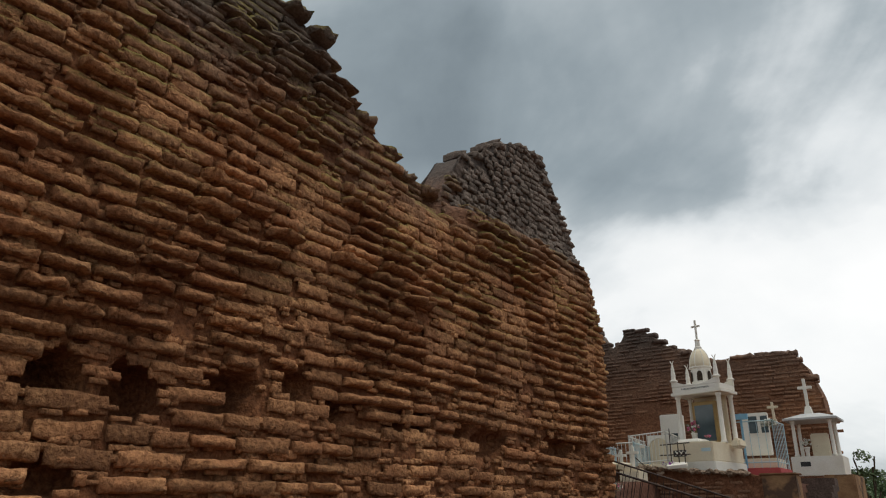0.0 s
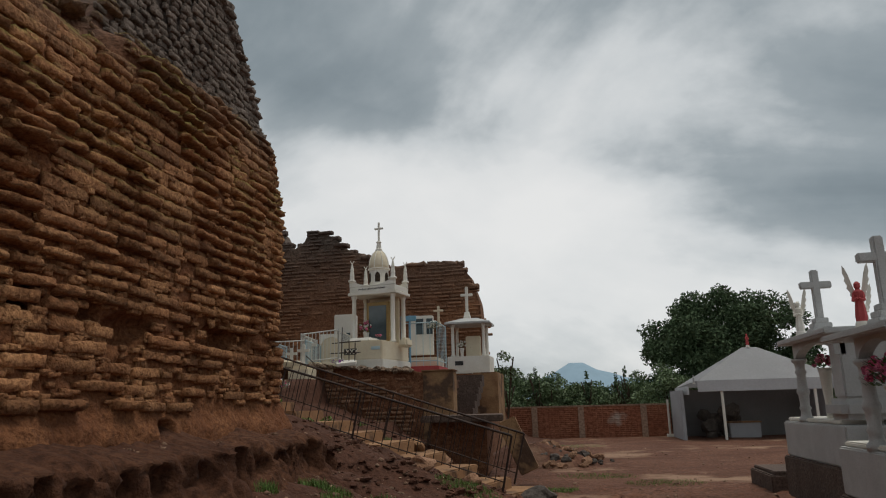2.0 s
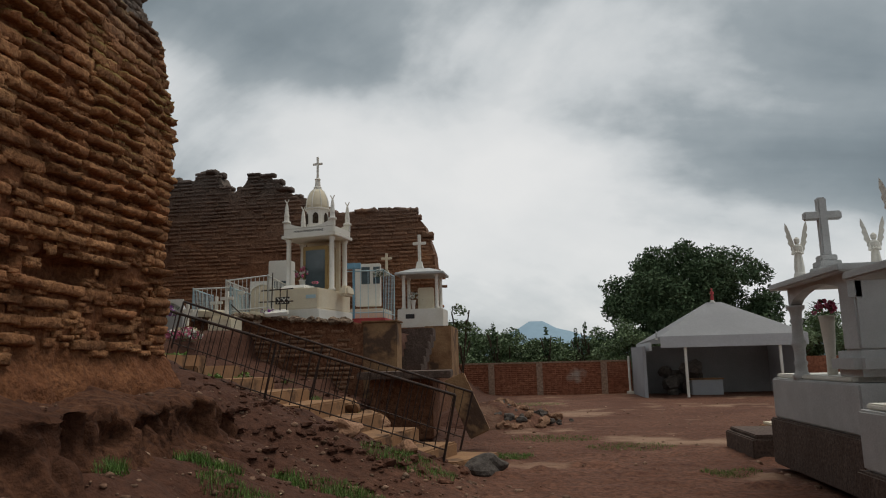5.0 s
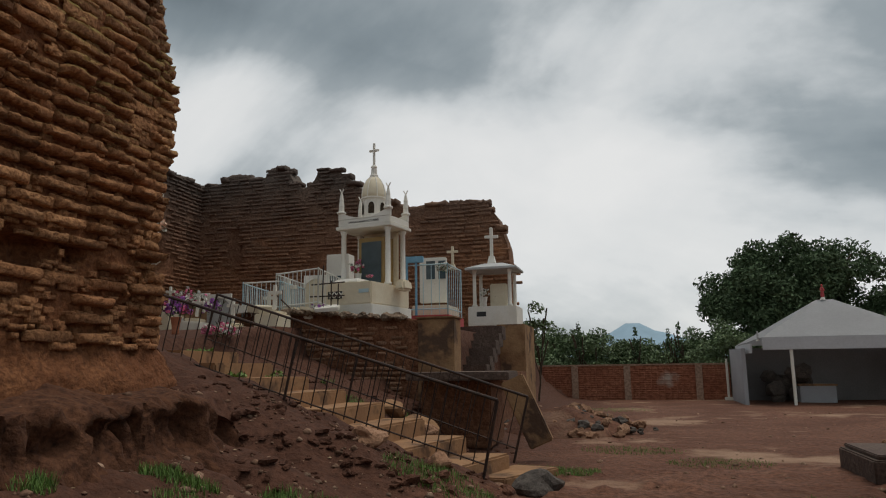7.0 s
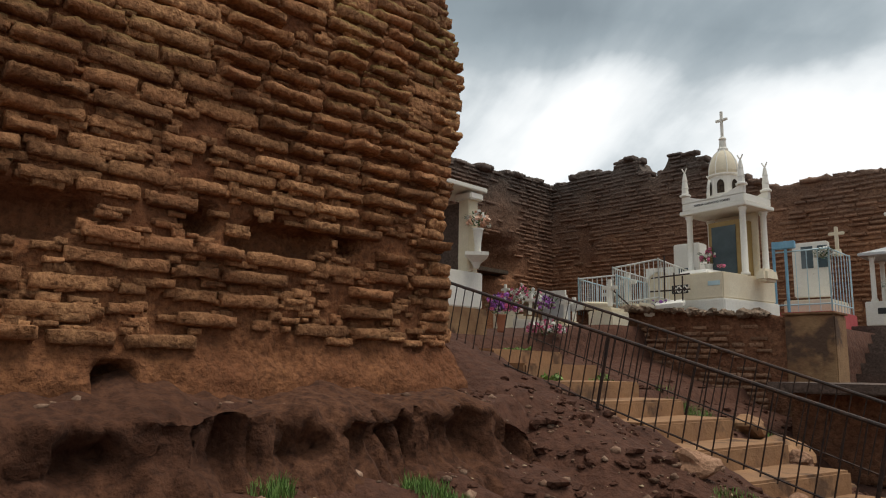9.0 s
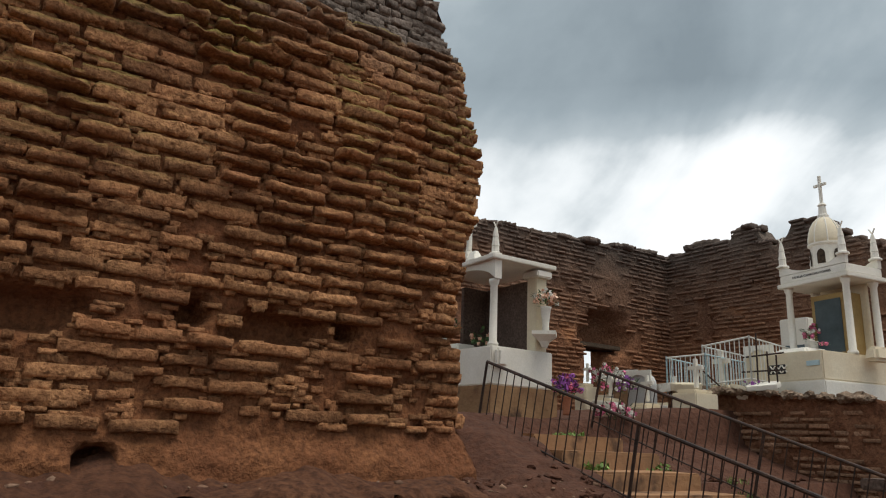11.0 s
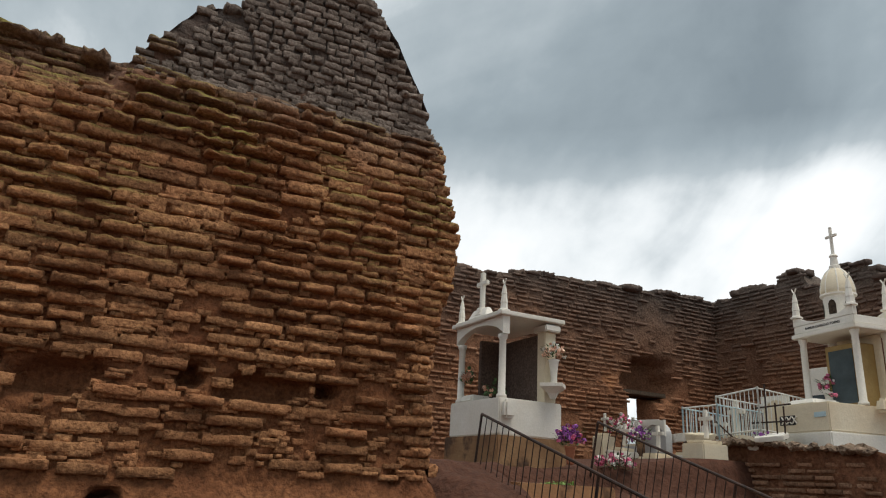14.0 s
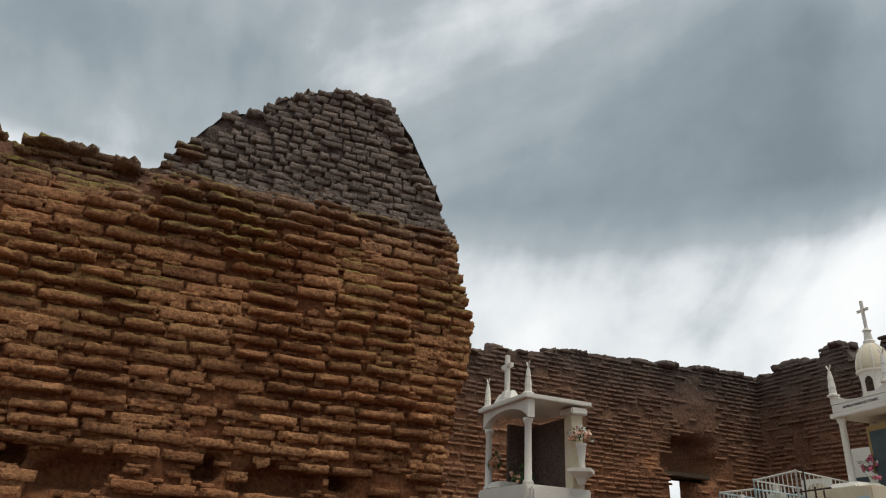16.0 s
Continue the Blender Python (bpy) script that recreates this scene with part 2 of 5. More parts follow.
M_HILL = mat("hazy_far_hill", (0.29, 0.41, 0.5), (0.3, 0.42, 0.51), 0.004, 1.0, 0.0, 0.02, grain=0.25)
M_PINK = mat("pink_petals", (0.78, 0.12, 0.28), (0.85, 0.34, 0.46), 9.0, 0.7, 0.0, 40, island=0.3)
M_PURPLE = mat("purple_petals", (0.33, 0.08, 0.4), (0.45, 0.16, 0.52), 9.0, 0.7, 0.0, 40, island=0.3)
M_PEACH = mat("peach_petals", (0.8, 0.4, 0.26), (0.85, 0.66, 0.5), 9.0, 0.7, 0.0, 40, island=0.25)
M_WHITEFL = mat("white_petals", (0.75, 0.74, 0.66), (0.82, 0.8, 0.74), 9.0, 0.7, 0.0, 40, island=0.15)
M_GREENL = mat("flower_leaves", (0.05, 0.12, 0.03), (0.09, 0.18, 0.05), 9.0, 0.6, 0.0, 40, island=0.3)
M_TERRA = mat("terracotta", (0.42, 0.15, 0.08), (0.48, 0.2, 0.11), 6.0, 0.85, 0.15, 40, grain=0.25)


# ---- mesh helpers ----
def obj(name, bm, material, parent=None, label="", smooth=False):
    me = bpy.data.meshes.new(name)
    bm.normal_update()
    bm.to_mesh(me)
    bm.free()
    me.materials.append(material)
    if smooth:
        me.polygons.foreach_set("use_smooth", [True] * len(me.polygons))
    ob = new(name, me)
    ob.parent = parent
    return tagged(ob, label=label)


def part(name, bm, material, parent, label="", smooth=False):
    return obj(name, bm, material, parent, label, smooth)


def thing(name, m, label, category, group="", kind=""):
    ob = new(name)
    ob.matrix_basis = m
    return tagged(ob, label, category, group, kind)


def box(bm, x0, x1, y0, y1, z0, z1, bevel=0.012, taper=0.0):
    vs = []
    for z, k in ((z0, 0.0), (z1, taper)):
        for x, y in ((x0 + k, y0 + k), (x1 - k, y0 + k), (x1 - k, y1 - k), (x0 + k, y1 - k)):
            vs.append(bm.verts.new((x, y, z)))
    fs = [bm.faces.new([vs[i] for i in q]) for q in ((3, 2, 1, 0), (4, 5, 6, 7), (0, 1, 5, 4), (1, 2, 6, 5), (2, 3, 7, 6), (3, 0, 4, 7))]
    if bevel:
        bmesh.ops.bevel(bm, geom=list({e for f in fs for e in f.edges}), offset=bevel, segments=2, affect="EDGES", clamp_overlap=True)
    return bm


def bx(*a, **k):
    return box(bmesh.new(), *a, **k)


def lathe(bm, prof, cx=0.0, cy=0.0, seg=14):
    rings = [[bm.verts.new((cx + r * math.cos(2 * math.pi * i / seg), cy + r * math.sin(2 * math.pi * i / seg), z)) for i in range(seg)] for r, z in prof]
    for a, b in zip(rings, rings[1:]):
        for i in range(seg):
            bm.faces.new((a[i], a[(i + 1) % seg], b[(i + 1) % seg], b[i]))
    bm.faces.new(rings[0][::-1]), bm.faces.new(rings[-1])
    return bm


def bar(bm, p, q, r=0.012, seg=6):
    p, q = Vector(p), Vector(q)
    ax = (q - p).normalized()
    u = ax.orthogonal().normalized()
    v = ax.cross(u)
    rings = [[bm.verts.new(c + r * (math.cos(2 * math.pi * i / seg) * u + math.sin(2 * math.pi * i / seg) * v)) for i in range(seg)] for c in (p, q)]
    for i in range(seg):
        bm.faces.new((rings[0][i], rings[0][(i + 1) % seg], rings[1][(i + 1) % seg], rings[1][i]))
    bm.faces.new(rings[0][::-1]), bm.faces.new(rings[1])
    return bm


def from_arrays(name, verts, quads, material, parent=None, label="", smooth=True):
    me = bpy.data.meshes.new(name)
    me.from_pydata(np.asarray(verts).tolist(), [], np.asarray(quads).tolist())
    me.materials.append(material)
    if smooth:
        me.polygons.foreach_set("use_smooth", [True] * len(me.polygons))
    ob = new(name, me)
    ob.parent = parent
    return tagged(ob, label=label)


def vnoise(x, y, z=0.0):
    return noise.noise(Vector((x, y, z)))


def sstep(a, b, v):
    t = min(1.0, max(0.0, (v - a) / (b - a)))
    return t * t * (3 - 2 * t)


def lerp_profile(prof, s):
    if s <= prof[0][0]:
        return prof[0][1]
    for (a, za), (b, zb) in zip(prof, prof[1:]):
        if s <= b:
            return za + (zb - za) * (s - a) / max(1e-6, b - a)
    return prof[-1][1]


def lump(rng, r, seg=2, flat=0.7, jag=0.25):
    bm = bmesh.new()
    bmesh.ops.create_icosphere(bm, subdivisions=seg, radius=r)
    o = Vector([rng.uniform(0, 99) for _ in range(3)])
    for v in bm.verts:
        k = 1 + jag * 2 * noise.noise(v.co / r * 0.9 + o)
        v.co = Vector((v.co.x * k, v.co.y * k, v.co.z * k * flat))
    return bm


# ---- ground ----
def ledge_edge(y):
    """How far the eroded earth ledge stands out from the foot of the wall."""
    return 0.78 + 0.16 * vnoise(y * 0.9, 4.0) + 0.1 * vnoise(y * 2.9, 9.0) - 0.16 * max(0.0, vnoise(y * 4.6, 1.0)) ** 0.7


def ground_height(x, y):
    n = 0.035 * vnoise(x * 0.5, y * 0.5) + 0.02 * vnoise(x * 1.7, y * 1.7, 3)
    # earth bank along the foot of the ruined wall, with an eroded ledge
    d = x + 4.25
    edge = ledge_edge(y) - 0.3
    led = 1.3 - 0.08 * max(0.0, d)
    low = 0.84 - 0.32 * max(0.0, d - 0.6)
    low = max(0.0, low) * (1 - 0.45 * sstep(1.2, 3.2, d))
    bank = led + (low - led) * sstep(edge - 0.02, edge + 0.07, d)
    gul = max(0.0, vnoise(y * 2.6, x * 0.5, 2.0)) * sstep(0.35, 0.8, d) * (1 - sstep(1.2, 2.6, d))
    bank = max(0.0, bank - 0.42 * gul) + 0.08 * vnoise(x * 3, y * 3, 7) * (1 - sstep(1.5, 3.0, d))
    bank *= 1 - sstep(13.0, 14.2, y)
    if x < -4.25:
        bank = 1.28
    # slope that carries the steps up to the burial terrace
    sl = min(2.0, max(0.0, 0.365 * (-x - (0.5 if y < 14.32 else 1.25)))) + 0.09 * vnoise(x * 2.2, y * 2.2, 5) + 0.05 * vnoise(x * 5, y * 5, 6)
    sl *= sstep(11.8, 13.6, y) * (1 - 0.8 * sstep(16.6, 17.6, y) * sstep(-3.4, -2.2, x))
    if 14.32 < y < 16.35 and -5.4 < x < -0.7:
        sl = max(0.0, sl - 0.2)
    ter = 0.0
    inside = sstep(-5.6, -6.2, x) * sstep(9.0, 10.0, y)
    ter = (2.0 + 0.35 * sstep(15.5, 19.0, y)) * inside
    back = 2.4 * sstep(20.0, 20.4, y) * (1 - sstep(-3.5, -3.15, x)) * (1 - sstep(34, 40, y))
    wall_side = 1.6 * sstep(-5.3, -6.0, x) * (1 - inside)
    h = max(bank, sl, ter, back, wall_side if y < 14 else 0.0)
    return h + n * (1 - 0.6 * sstep(0.5, 1.5, h))


def axis(dense, far):
    a, b, s = dense
    pts = list(np.arange(a, b + 1e-6, s))
    step = s
    lo, hi = [], []
    v = a
    while v > -far:
        step *= 1.25
        v -= step
        lo.append(v)
    step, v = s, b
    while v < far:
        step *= 1.25
        v += step
        hi.append(v)
    return lo[::-1] + pts + hi


def make_ground():
    xs, ys = axis((-7.0, 3.5, 0.09), 3500), axis((1.0, 20.6, 0.1), 3500)
    verts = [(x, y, ground_height(x, y)) for y in ys for x in xs]
    w = len(xs)
    quads = [(j * w + i, j * w + i + 1, (j + 1) * w + i + 1, (j + 1) * w + i) for j in range(len(ys) - 1) for i in range(w - 1)]
    g = from_arrays("ground", verts, quads, M_GROUND)
    tagged(g, "bare damp red earth ground with an eroded bank", "ground", kind="structure")


make_ground()


def make_ledge():
    """Lip of tan earth along the foot of the ruined wall, washed out below into separate pockets."""
    vs, qs, ys = [], [], list(np.arange(2.0, 13.4, 0.04))
    prof = [(-0.8, 1.42), (-0.5, 1.33), (-0.25, 1.27), (-0.08, 1.23), (0.0, 1.18), (0.01, 1.13), (0.01, 1.07), (0.02, 1.0), (0.04, 0.93), (0.07, 0.86), (0.13, 0.78), (0.22, 0.66), (0.36, 0.5)]
    for y in ys:
        e = ledge_edge(y)
        pocket = sstep(-0.05, 0.2, vnoise(y * 2.7, 7.0) + 0.6 * vnoise(y * 7.5, 2.0)) * (0.6 + 0.8 * vnoise(y * 1.1, 3.0))
        flute = max(0.0, vnoise(y * 7.0, 11.0)) * sstep(10.6, 11.6, y)
        fade = sstep(13.4, 12.3, y)
        for k, (d, z) in enumerate(prof):
            under = (0, 0, 0, 0, 0, 0.25, 0.9, 1.0, 0.8, 0.4, 0.15, 0, 0)[k]
            dd = e + d - 0.3 * pocket * under - 0.5 * flute * (k > 3) + (0.08 * vnoise(y * 5, k * 0.5, 5) + 0.07 * vnoise(y * 13, k * 1.1, 6)) * (k > 1)
            h = z + 0.1 * vnoise(y * 1.3, k * 0.3, 8) + 0.05 * vnoise(y * 7, k * 0.6, 9)
            vs.append((-4.25 + dd, y, h * (0.75 + 0.25 * fade) - 0.3 * (1 - fade)))
    w = len(prof)
    for j in range(len(ys) - 1):
        for i in range(w - 1):
            qs.append((j * w + i, j * w + i + 1, (j + 1) * w + i + 1, (j + 1) * w + i))
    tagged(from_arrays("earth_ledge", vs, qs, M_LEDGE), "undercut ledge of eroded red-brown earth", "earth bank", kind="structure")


make_ledge()


# ---- ruined church wall beside the path ----
WALL_X, WALL_TOP = -4.2, [(-3, 7.5), (2, 7.6), (4, 7.25), (5.2, 6.85), (5.8, 6.7), (5.98, 6.62), (6.08, 6.3), (6.6, 6.04), (7.0, 5.74), (7.3, 5.82), (7.6, 5.98), (8.0, 5.99),
                          (8.5, 5.93), (8.85, 5.9), (8.95, 6.1), (9.2, 6.5), (9.5, 6.98), (9.9, 7.06), (10.2, 7.36), (10.6, 7.58), (11.1, 7.66), (11.6, 7.62), (11.72, 7.5),
                          (11.98, 7.1), (12.15, 6.75), (12.36, 6.36), (12.5, 5.95), (12.6, 5.7), (12.64, 5.2), (12.72, 4.75), (12.84, 4.4), (13.1, 4.3)]
WALL_END = [(0.5, 12.95), (1.5, 12.75), (2.0, 12.55), (2.6, 12.45), (3.4, 12.58), (4.0, 12.75), (4.5, 12.82), (4.8, 12.76), (5.3, 12.62), (5.75, 12.58), (5.95, 12.5), (6.36, 12.36), (6.7, 12.15), (7.0, 11.98), (7.1, 12.0), (7.2, 11.86), (7.5, 11.72), (8.0, 11.6)]
# cavities broken into the wall: along, height, half length, half height, depth
CAVITIES = [(3.5, 2.5, 0.2, 0.17, 0.5), (4.15, 2.45, 0.26, 0.22, 0.4), (5.0, 2.55, 0.28, 0.2, 0.38), (5.65, 2.7, 0.24, 0.18, 0.25), (6.2, 2.58, 0.14, 0.13, 0.35),
            (7.05, 2.52, 0.16, 0.12, 0.3), (7.5, 2.52, 0.13, 0.12, 0.3), (8.3, 2.52, 0.13, 0.11, 0.3), (8.85, 2.42, 0.42, 0.17, 0.22), (9.95, 2.58, 0.14, 0.13, 0.3), (10.65, 2.5, 0.5, 0.15, 0.26),
            (11.3, 2.55, 0.12, 0.1, 0.35), (9.38, 1.42, 0.13, 0.09, 0.4), (3.6, 1.85, 0.25, 0.12, 0.25), (12.1, 1.72, 0.06, 0.04, 0.15), (2.6, 2.5, 0.24, 0.2, 0.4), (1.6, 2.5, 0.25, 0.18, 0.35)]


def wall_face(s, z):
    """Point of the wall's weathered face: s runs along the front, then round the broken end; depth beyond that is erosion."""
    return WALL_X - 0.075 * max(0.0, z - 2.5) - (0.14 + 0.36 * (1 - sstep(9.2, 11.4, s))) * sstep(5.6, 5.95, z) * sstep(8.6, 9.0, s) - 0.6 * sstep(5.0, 5.8, z) * sstep(7.0, 7.5, s) * (1 - sstep(8.6, 9.0, s)) + 0.16 * sstep(2.0, 1.2, z)


def surf(s, z):
    """The face with its larger hollows and bulges."""
    return wall_face(s, z) + 0.06 * vnoise(s * 0.9, z * 0.9, 1) + 0.03 * vnoise(s * 3, z * 3.5, 2)


def thick(z):
    return 1.3 - 0.75 * sstep(5.2, 6.3, z)


def in_cavity(s, z, grow=1.0):
    return any(abs((s - a) / (hl * grow)) ** 3 + abs((z - b) / (hh * grow)) ** 3 + 0.5 * vnoise(s * 4, z * 5, a) < 1 for a, b, hl, hh, _ in CAVITIES)


def cavity_depth(s, z):
    d = 0.0
    for a, b, hl, hh, dep in CAVITIES:
        if abs(s - a) > 2 * hl or abs(z - b) > 2 * hh:
            continue
        r = (abs((s - a) / hl) ** 3 + abs((z - b) / hh) ** 3) ** (1 / 3) + 0.35 * vnoise(s * 4, z * 5, a) + 0.15 * vnoise(s * 11, z * 11, a)
        d = max(d, dep * (1 - sstep(0.65, 1.05, r)))
    return d


def crest(s):
    return lerp_profile(WALL_TOP, s) + 0.07 * vnoise(s * 3.3, 1.0) + 0.04 * vnoise(s * 9, 2.0)


def wall_end(z):
    return lerp_profile(WALL_END, z) + 0.04 * vnoise(z * 4, 5.0)


def make_ruin_wall():
    ds, zs = 0.05, list(np.arange(0.3, 8.0, 0.05))
    ncol, nend, nback = int((12.9 + 3) / ds), 20, 30
    verts, quads = [], []
    cols = ncol + nend + nback
    for z in zs:
        ye = wall_end(z)
        for i in range(cols):
            if i < ncol:
                f = i / (ncol - 1)
                s = -3 + f * (ye - 0.16 + 3)
                zz = min(z, crest(s))
                x = surf(s, zz) - cavity_depth(s, zz) - 0.035 * sstep(1.45, 1.6, zz)
                x += 0.035 * vnoise(s * 7, zz * 9, 3) + 0.02 * vnoise(s * 15, zz * 17, 4)
                verts.append((x, s, zz))
            elif i < ncol + nend:
                f = (i - ncol) / (nend - 1)
                zz = min(z, crest(ye - 0.1))
                x = wall_face(ye, zz) - 0.06 - f * (thick(zz) + 0.05)
                verts.append((x, ye - 0.12 + 0.05 * vnoise(x * 4, zz * 6, 4) - 0.25 * sstep(0.7, 1.0, f) - 0.1 * (1 - sstep(0, 0.08, f)), zz))
            else:
                f = (i - ncol - nend) / (nback - 1)
                s = ye - 0.4 - f * (ye - 0.4 + 3)
                zz = min(z, crest(s))
                verts.append((wall_face(s, zz) - thick(zz), s, zz))
    for j in range(len(zs) - 1):
        for i in range(cols - 1):
            quads.append((j * cols + i, j * cols + i + 1, (j + 1) * cols + i + 1, (j + 1) * cols + i))
    # broken top between the two faces
    top0 = len(verts)
    n = 200
    for i in range(n):
        s = -3 + 15.4 * i / (n - 1)
        zt = crest(s)
        for k in range(5):
            x = wall_face(s, zt) - 0.02 - (thick(zt) - 0.04) * k / 4
            verts.append((x, s, zt + (0.0 if k in (0, 4) else -0.03 + 0.04 * vnoise(s * 3, k * 2.0))))
    for i in range(n - 1):
        for k in range(4):
            quads.append((top0 + i * 5 + k, top0 + i * 5 + k + 1, top0 + i * 5 + 5 + k + 1, top0 + i * 5 + 5 + k))
    w = thing("wall_ruin", pose(0, 0, 0), "tall ruined red adobe church wall, weathered courses and cavities", "ruined wall", kind="structure")
    part("core", arrays_bm(verts, quads), M_EARTHWALL, w, "eroded red earth mortar core", smooth=True)
    return w


def arrays_bm(verts, quads):
    bm = bmesh.new()
    vs = [bm.verts.new(v) for v in verts]
    for q in quads:
        try:
            bm.faces.new([vs[i] for i in q])
        except ValueError:
            pass
    return bm


BRICK_U = ((-1, -0.8), (-0.985, 0.4), (-0.9, 0.92), (-0.6, 1.0), (-0.25, 0.95), (0.1, 1.03), (0.45, 0.96), (0.82, 1.0), (0.97, 0.5), (1, -0.8))
BRICK_V = ((-1, -0.8), (-0.97, 0.4), (-0.76, 0.93), (-0.1, 1.0), (0.6, 0.95), (0.94, 0.5), (1, -0.8))
NU, NV = len(BRICK_U), len(BRICK_V)


def pillow(rng, length, height, depth, seed):
    """A worn, chipped brick with a flat front standing out of a face: (along, up, out) vertices and quads."""
    vs = []
    chip = rng.uniform(-1, 1)
    notch, cut = rng.uniform(-0.8, 0.8), rng.uniform(0.0, 0.5)
    for v, pv in BRICK_V:
        for u, pu in BRICK_U:
            n = vnoise(u * 1.7 + seed, v * 0.7, seed * 0.37)
            n2 = vnoise(u * length * 17 + seed, v * 1.6, seed * 0.71)
            n3 = vnoise(u * length * 34 + seed, v * 3.1, seed * 0.53)
            su = u * (1 - 0.03 * abs(v)) + 0.05 * n2 + 0.03 * chip * v
            sv = v + (0.16 * n + 0.26 * n2 + 0.14 * n3) * (0.25 + 0.75 * abs(v)) + 0.05 * chip * u
            front = min(pu, pv)
            d = front
            if front > 0:
                d = front * (1 + 0.35 * n + 0.4 * n2 + 0.35 * n3) - cut * max(0.0, 1 - abs(u - notch) / 0.22) * (0.35 + 0.65 * (v > 0))
            vs.append((su * length / 2, sv * height / 2, depth * d))
    qs = [(j * NU + i, j * NU + i + 1, (j + 1) * NU + i + 1, (j + 1) * NU + i) for j in range(NV - 1) for i in range(NU - 1)]
    return vs, qs


PILLOW_Q = pillow(random.Random(0), 1, 1, 1, 0.5)[1]


class Heap:
    """Many worn pieces joined into one mesh."""

    def __init__(self):
        self.v, self.q = [], []

    def add(self, vs, place):
        b = len(self.v)
        self.v.extend(place(*p) for p in vs)
        self.q.extend(tuple(i + b for i in q) for q in PILLOW_Q)


def lay_ruin_bricks(w):
    rng = random.Random(11)
    near, rest, stones = [], Heap(), Heap()
    shared = []
    for k in range(24):
        L, h = rng.uniform(0.28, 0.58), rng.uniform(0.07, 0.088)
        vs, qs = pillow(rng, L, h, rng.uniform(0.06, 0.105), k * 3.1)
        me = bpy.data.meshes.new("brick")
        me.from_pydata([(d, a, u) for a, u, d in vs], [], qs)
        me.polygons.foreach_set("use_smooth", [True] * len(me.polygons))
        me.materials.append(M_BRICK)
        shared.append((L, me))
    z = 1.5
    row = 0
    while z < 7.9:
        ye = wall_end(z)
        grey = z > 5.7
        course = 0.168 if z < 2.35 else (0.154 if z < 5.7 else 0.1)
        s = -2.8 + rng.uniform(0, 0.3)
        rowpush = rng.uniform(0.85, 1.2)
        while s < ye - 0.1:
            towery = z > 5.75 + 0.3 * vnoise(s * 1.6, 3.0) and s > 9.1
            L = rng.uniform(0.1, 0.3) if towery else rng.uniform(0.3, 0.62)
            L = min(L, max(0.12, ye - s - 0.02))
            mid = s + L / 2
            zz = z + 0.03 * math.sin(mid * 0.9 + row * 0.2) + 0.025 * vnoise(mid * 0.9, z * 2, 6) + rng.uniform(-0.008, 0.008) * (3.5 if towery else 1)
            worn = vnoise(mid * 0.55, zz * 0.8, 12)
            skip = rng.random() < (0.03 if towery else 0.04) or (worn > 0.34 and rng.random() < 0.35 and not towery) or (zz < 1.6 and rng.random() < 0.35)
            low = lerp_profile([(-3, 1.45), (6, 1.5), (9.5, 1.66), (11.4, 1.68), (12.5, 1.9)], mid)
            if (zz < 2.95 + 0.2 * vnoise(mid * 3, 2.0) and mid > 11.75 + 0.25 * vnoise(zz * 3, 4.0)) and rng.random() < 0.75:
                skip = True
            press = sstep(-0.3, 0.25, vnoise(mid * 0.8, zz * 1.1, 31))
            if 5.6 < zz and 8.6 < mid < 9.1 and not towery:
                skip = True
            if not skip and zz > low and zz < crest(mid) - 0.03 and not in_cavity(mid, zz, 0.95):
                out = surf(mid, zz)
                if not towery and 8.3 < mid < 12.3 and 1.4 < zz < 3.35 and len(near) < 300:
                    L0, me = rng.choice([c for c in shared if abs(c[0] - L) < 0.09] or shared)
                    near.append((me, Matrix.LocRotScale((out + rng.uniform(-0.01, 0.02), mid, zz), Euler((rng.uniform(-0.03, 0.03), 0, rng.uniform(-0.04, 0.04))), (rowpush * (0.35 + 0.75 * press), L * 0.96 / L0, course / 0.14))))
                else:
                    dep = (rng.uniform(0.012, 0.032) if towery else 0.016 + 0.105 * press * rng.uniform(0.5, 1.15)) * rowpush
                    if mid > ye - 0.5:
                        dep *= 0.6
                    h = course * (rng.uniform(0.78, 0.95) if towery else rng.uniform(0.46, 0.6) + 0.24 * (1 - press))
                    vs, _ = pillow(rng, L * (0.97 if towery else 0.98), h, dep, rng.uniform(0, 500))
                    tilt = rng.uniform(-0.04, 0.04)
                    (stones if towery else rest).add(vs, lambda a, u, d: (out + d + rng.uniform(0, 0.004), mid + a, zz + u + tilt * a))
            s += L + (rng.uniform(0.0, 0.02) if towery else rng.choice((0.008, 0.015, rng.uniform(0.02, 0.06))))
        # broken end face
        t = 0.05
        while t < 1.1:
            L = rng.uniform(0.22, 0.45)
            if z < crest(ye - 0.15) and z > 1.75 and rng.random() < 0.8:
                vs, _ = pillow(rng, L, course * 0.75, rng.uniform(0.03, 0.07), rng.uniform(0, 500))
                xx, zz, yy = wall_face(ye, z) - 0.05 - t - L / 2, z, ye
                (stones if grey else rest).add(vs, lambda a, u, d: (xx - a, yy + d - 0.03, zz + u))
            t += L + 0.03
        z += course
        row += 1
    # crumbs of brick and stone held in the mortar between the courses
    for _ in range(4600):
        mid, zz = rng.uniform(-1.5, 12.4), rng.uniform(1.5, 6.2)
        if zz > crest(mid) - 0.05 or in_cavity(mid, zz, 0.8) or mid > wall_end(zz) - 0.1 or zz < 1.72:
            continue
        L = rng.uniform(0.06, 0.22)
        vs, _ = pillow(rng, L, rng.uniform(0.035, 0.075), rng.uniform(0.01, 0.032), rng.uniform(0, 500))
        o = surf(mid, zz) - 0.01
        (stones if zz > 5.7 and mid > 9 else rest).add(vs, lambda a, u, d: (o + d, mid + a, zz + u))
    # ragged outer corner of the broken end
    z = 1.9
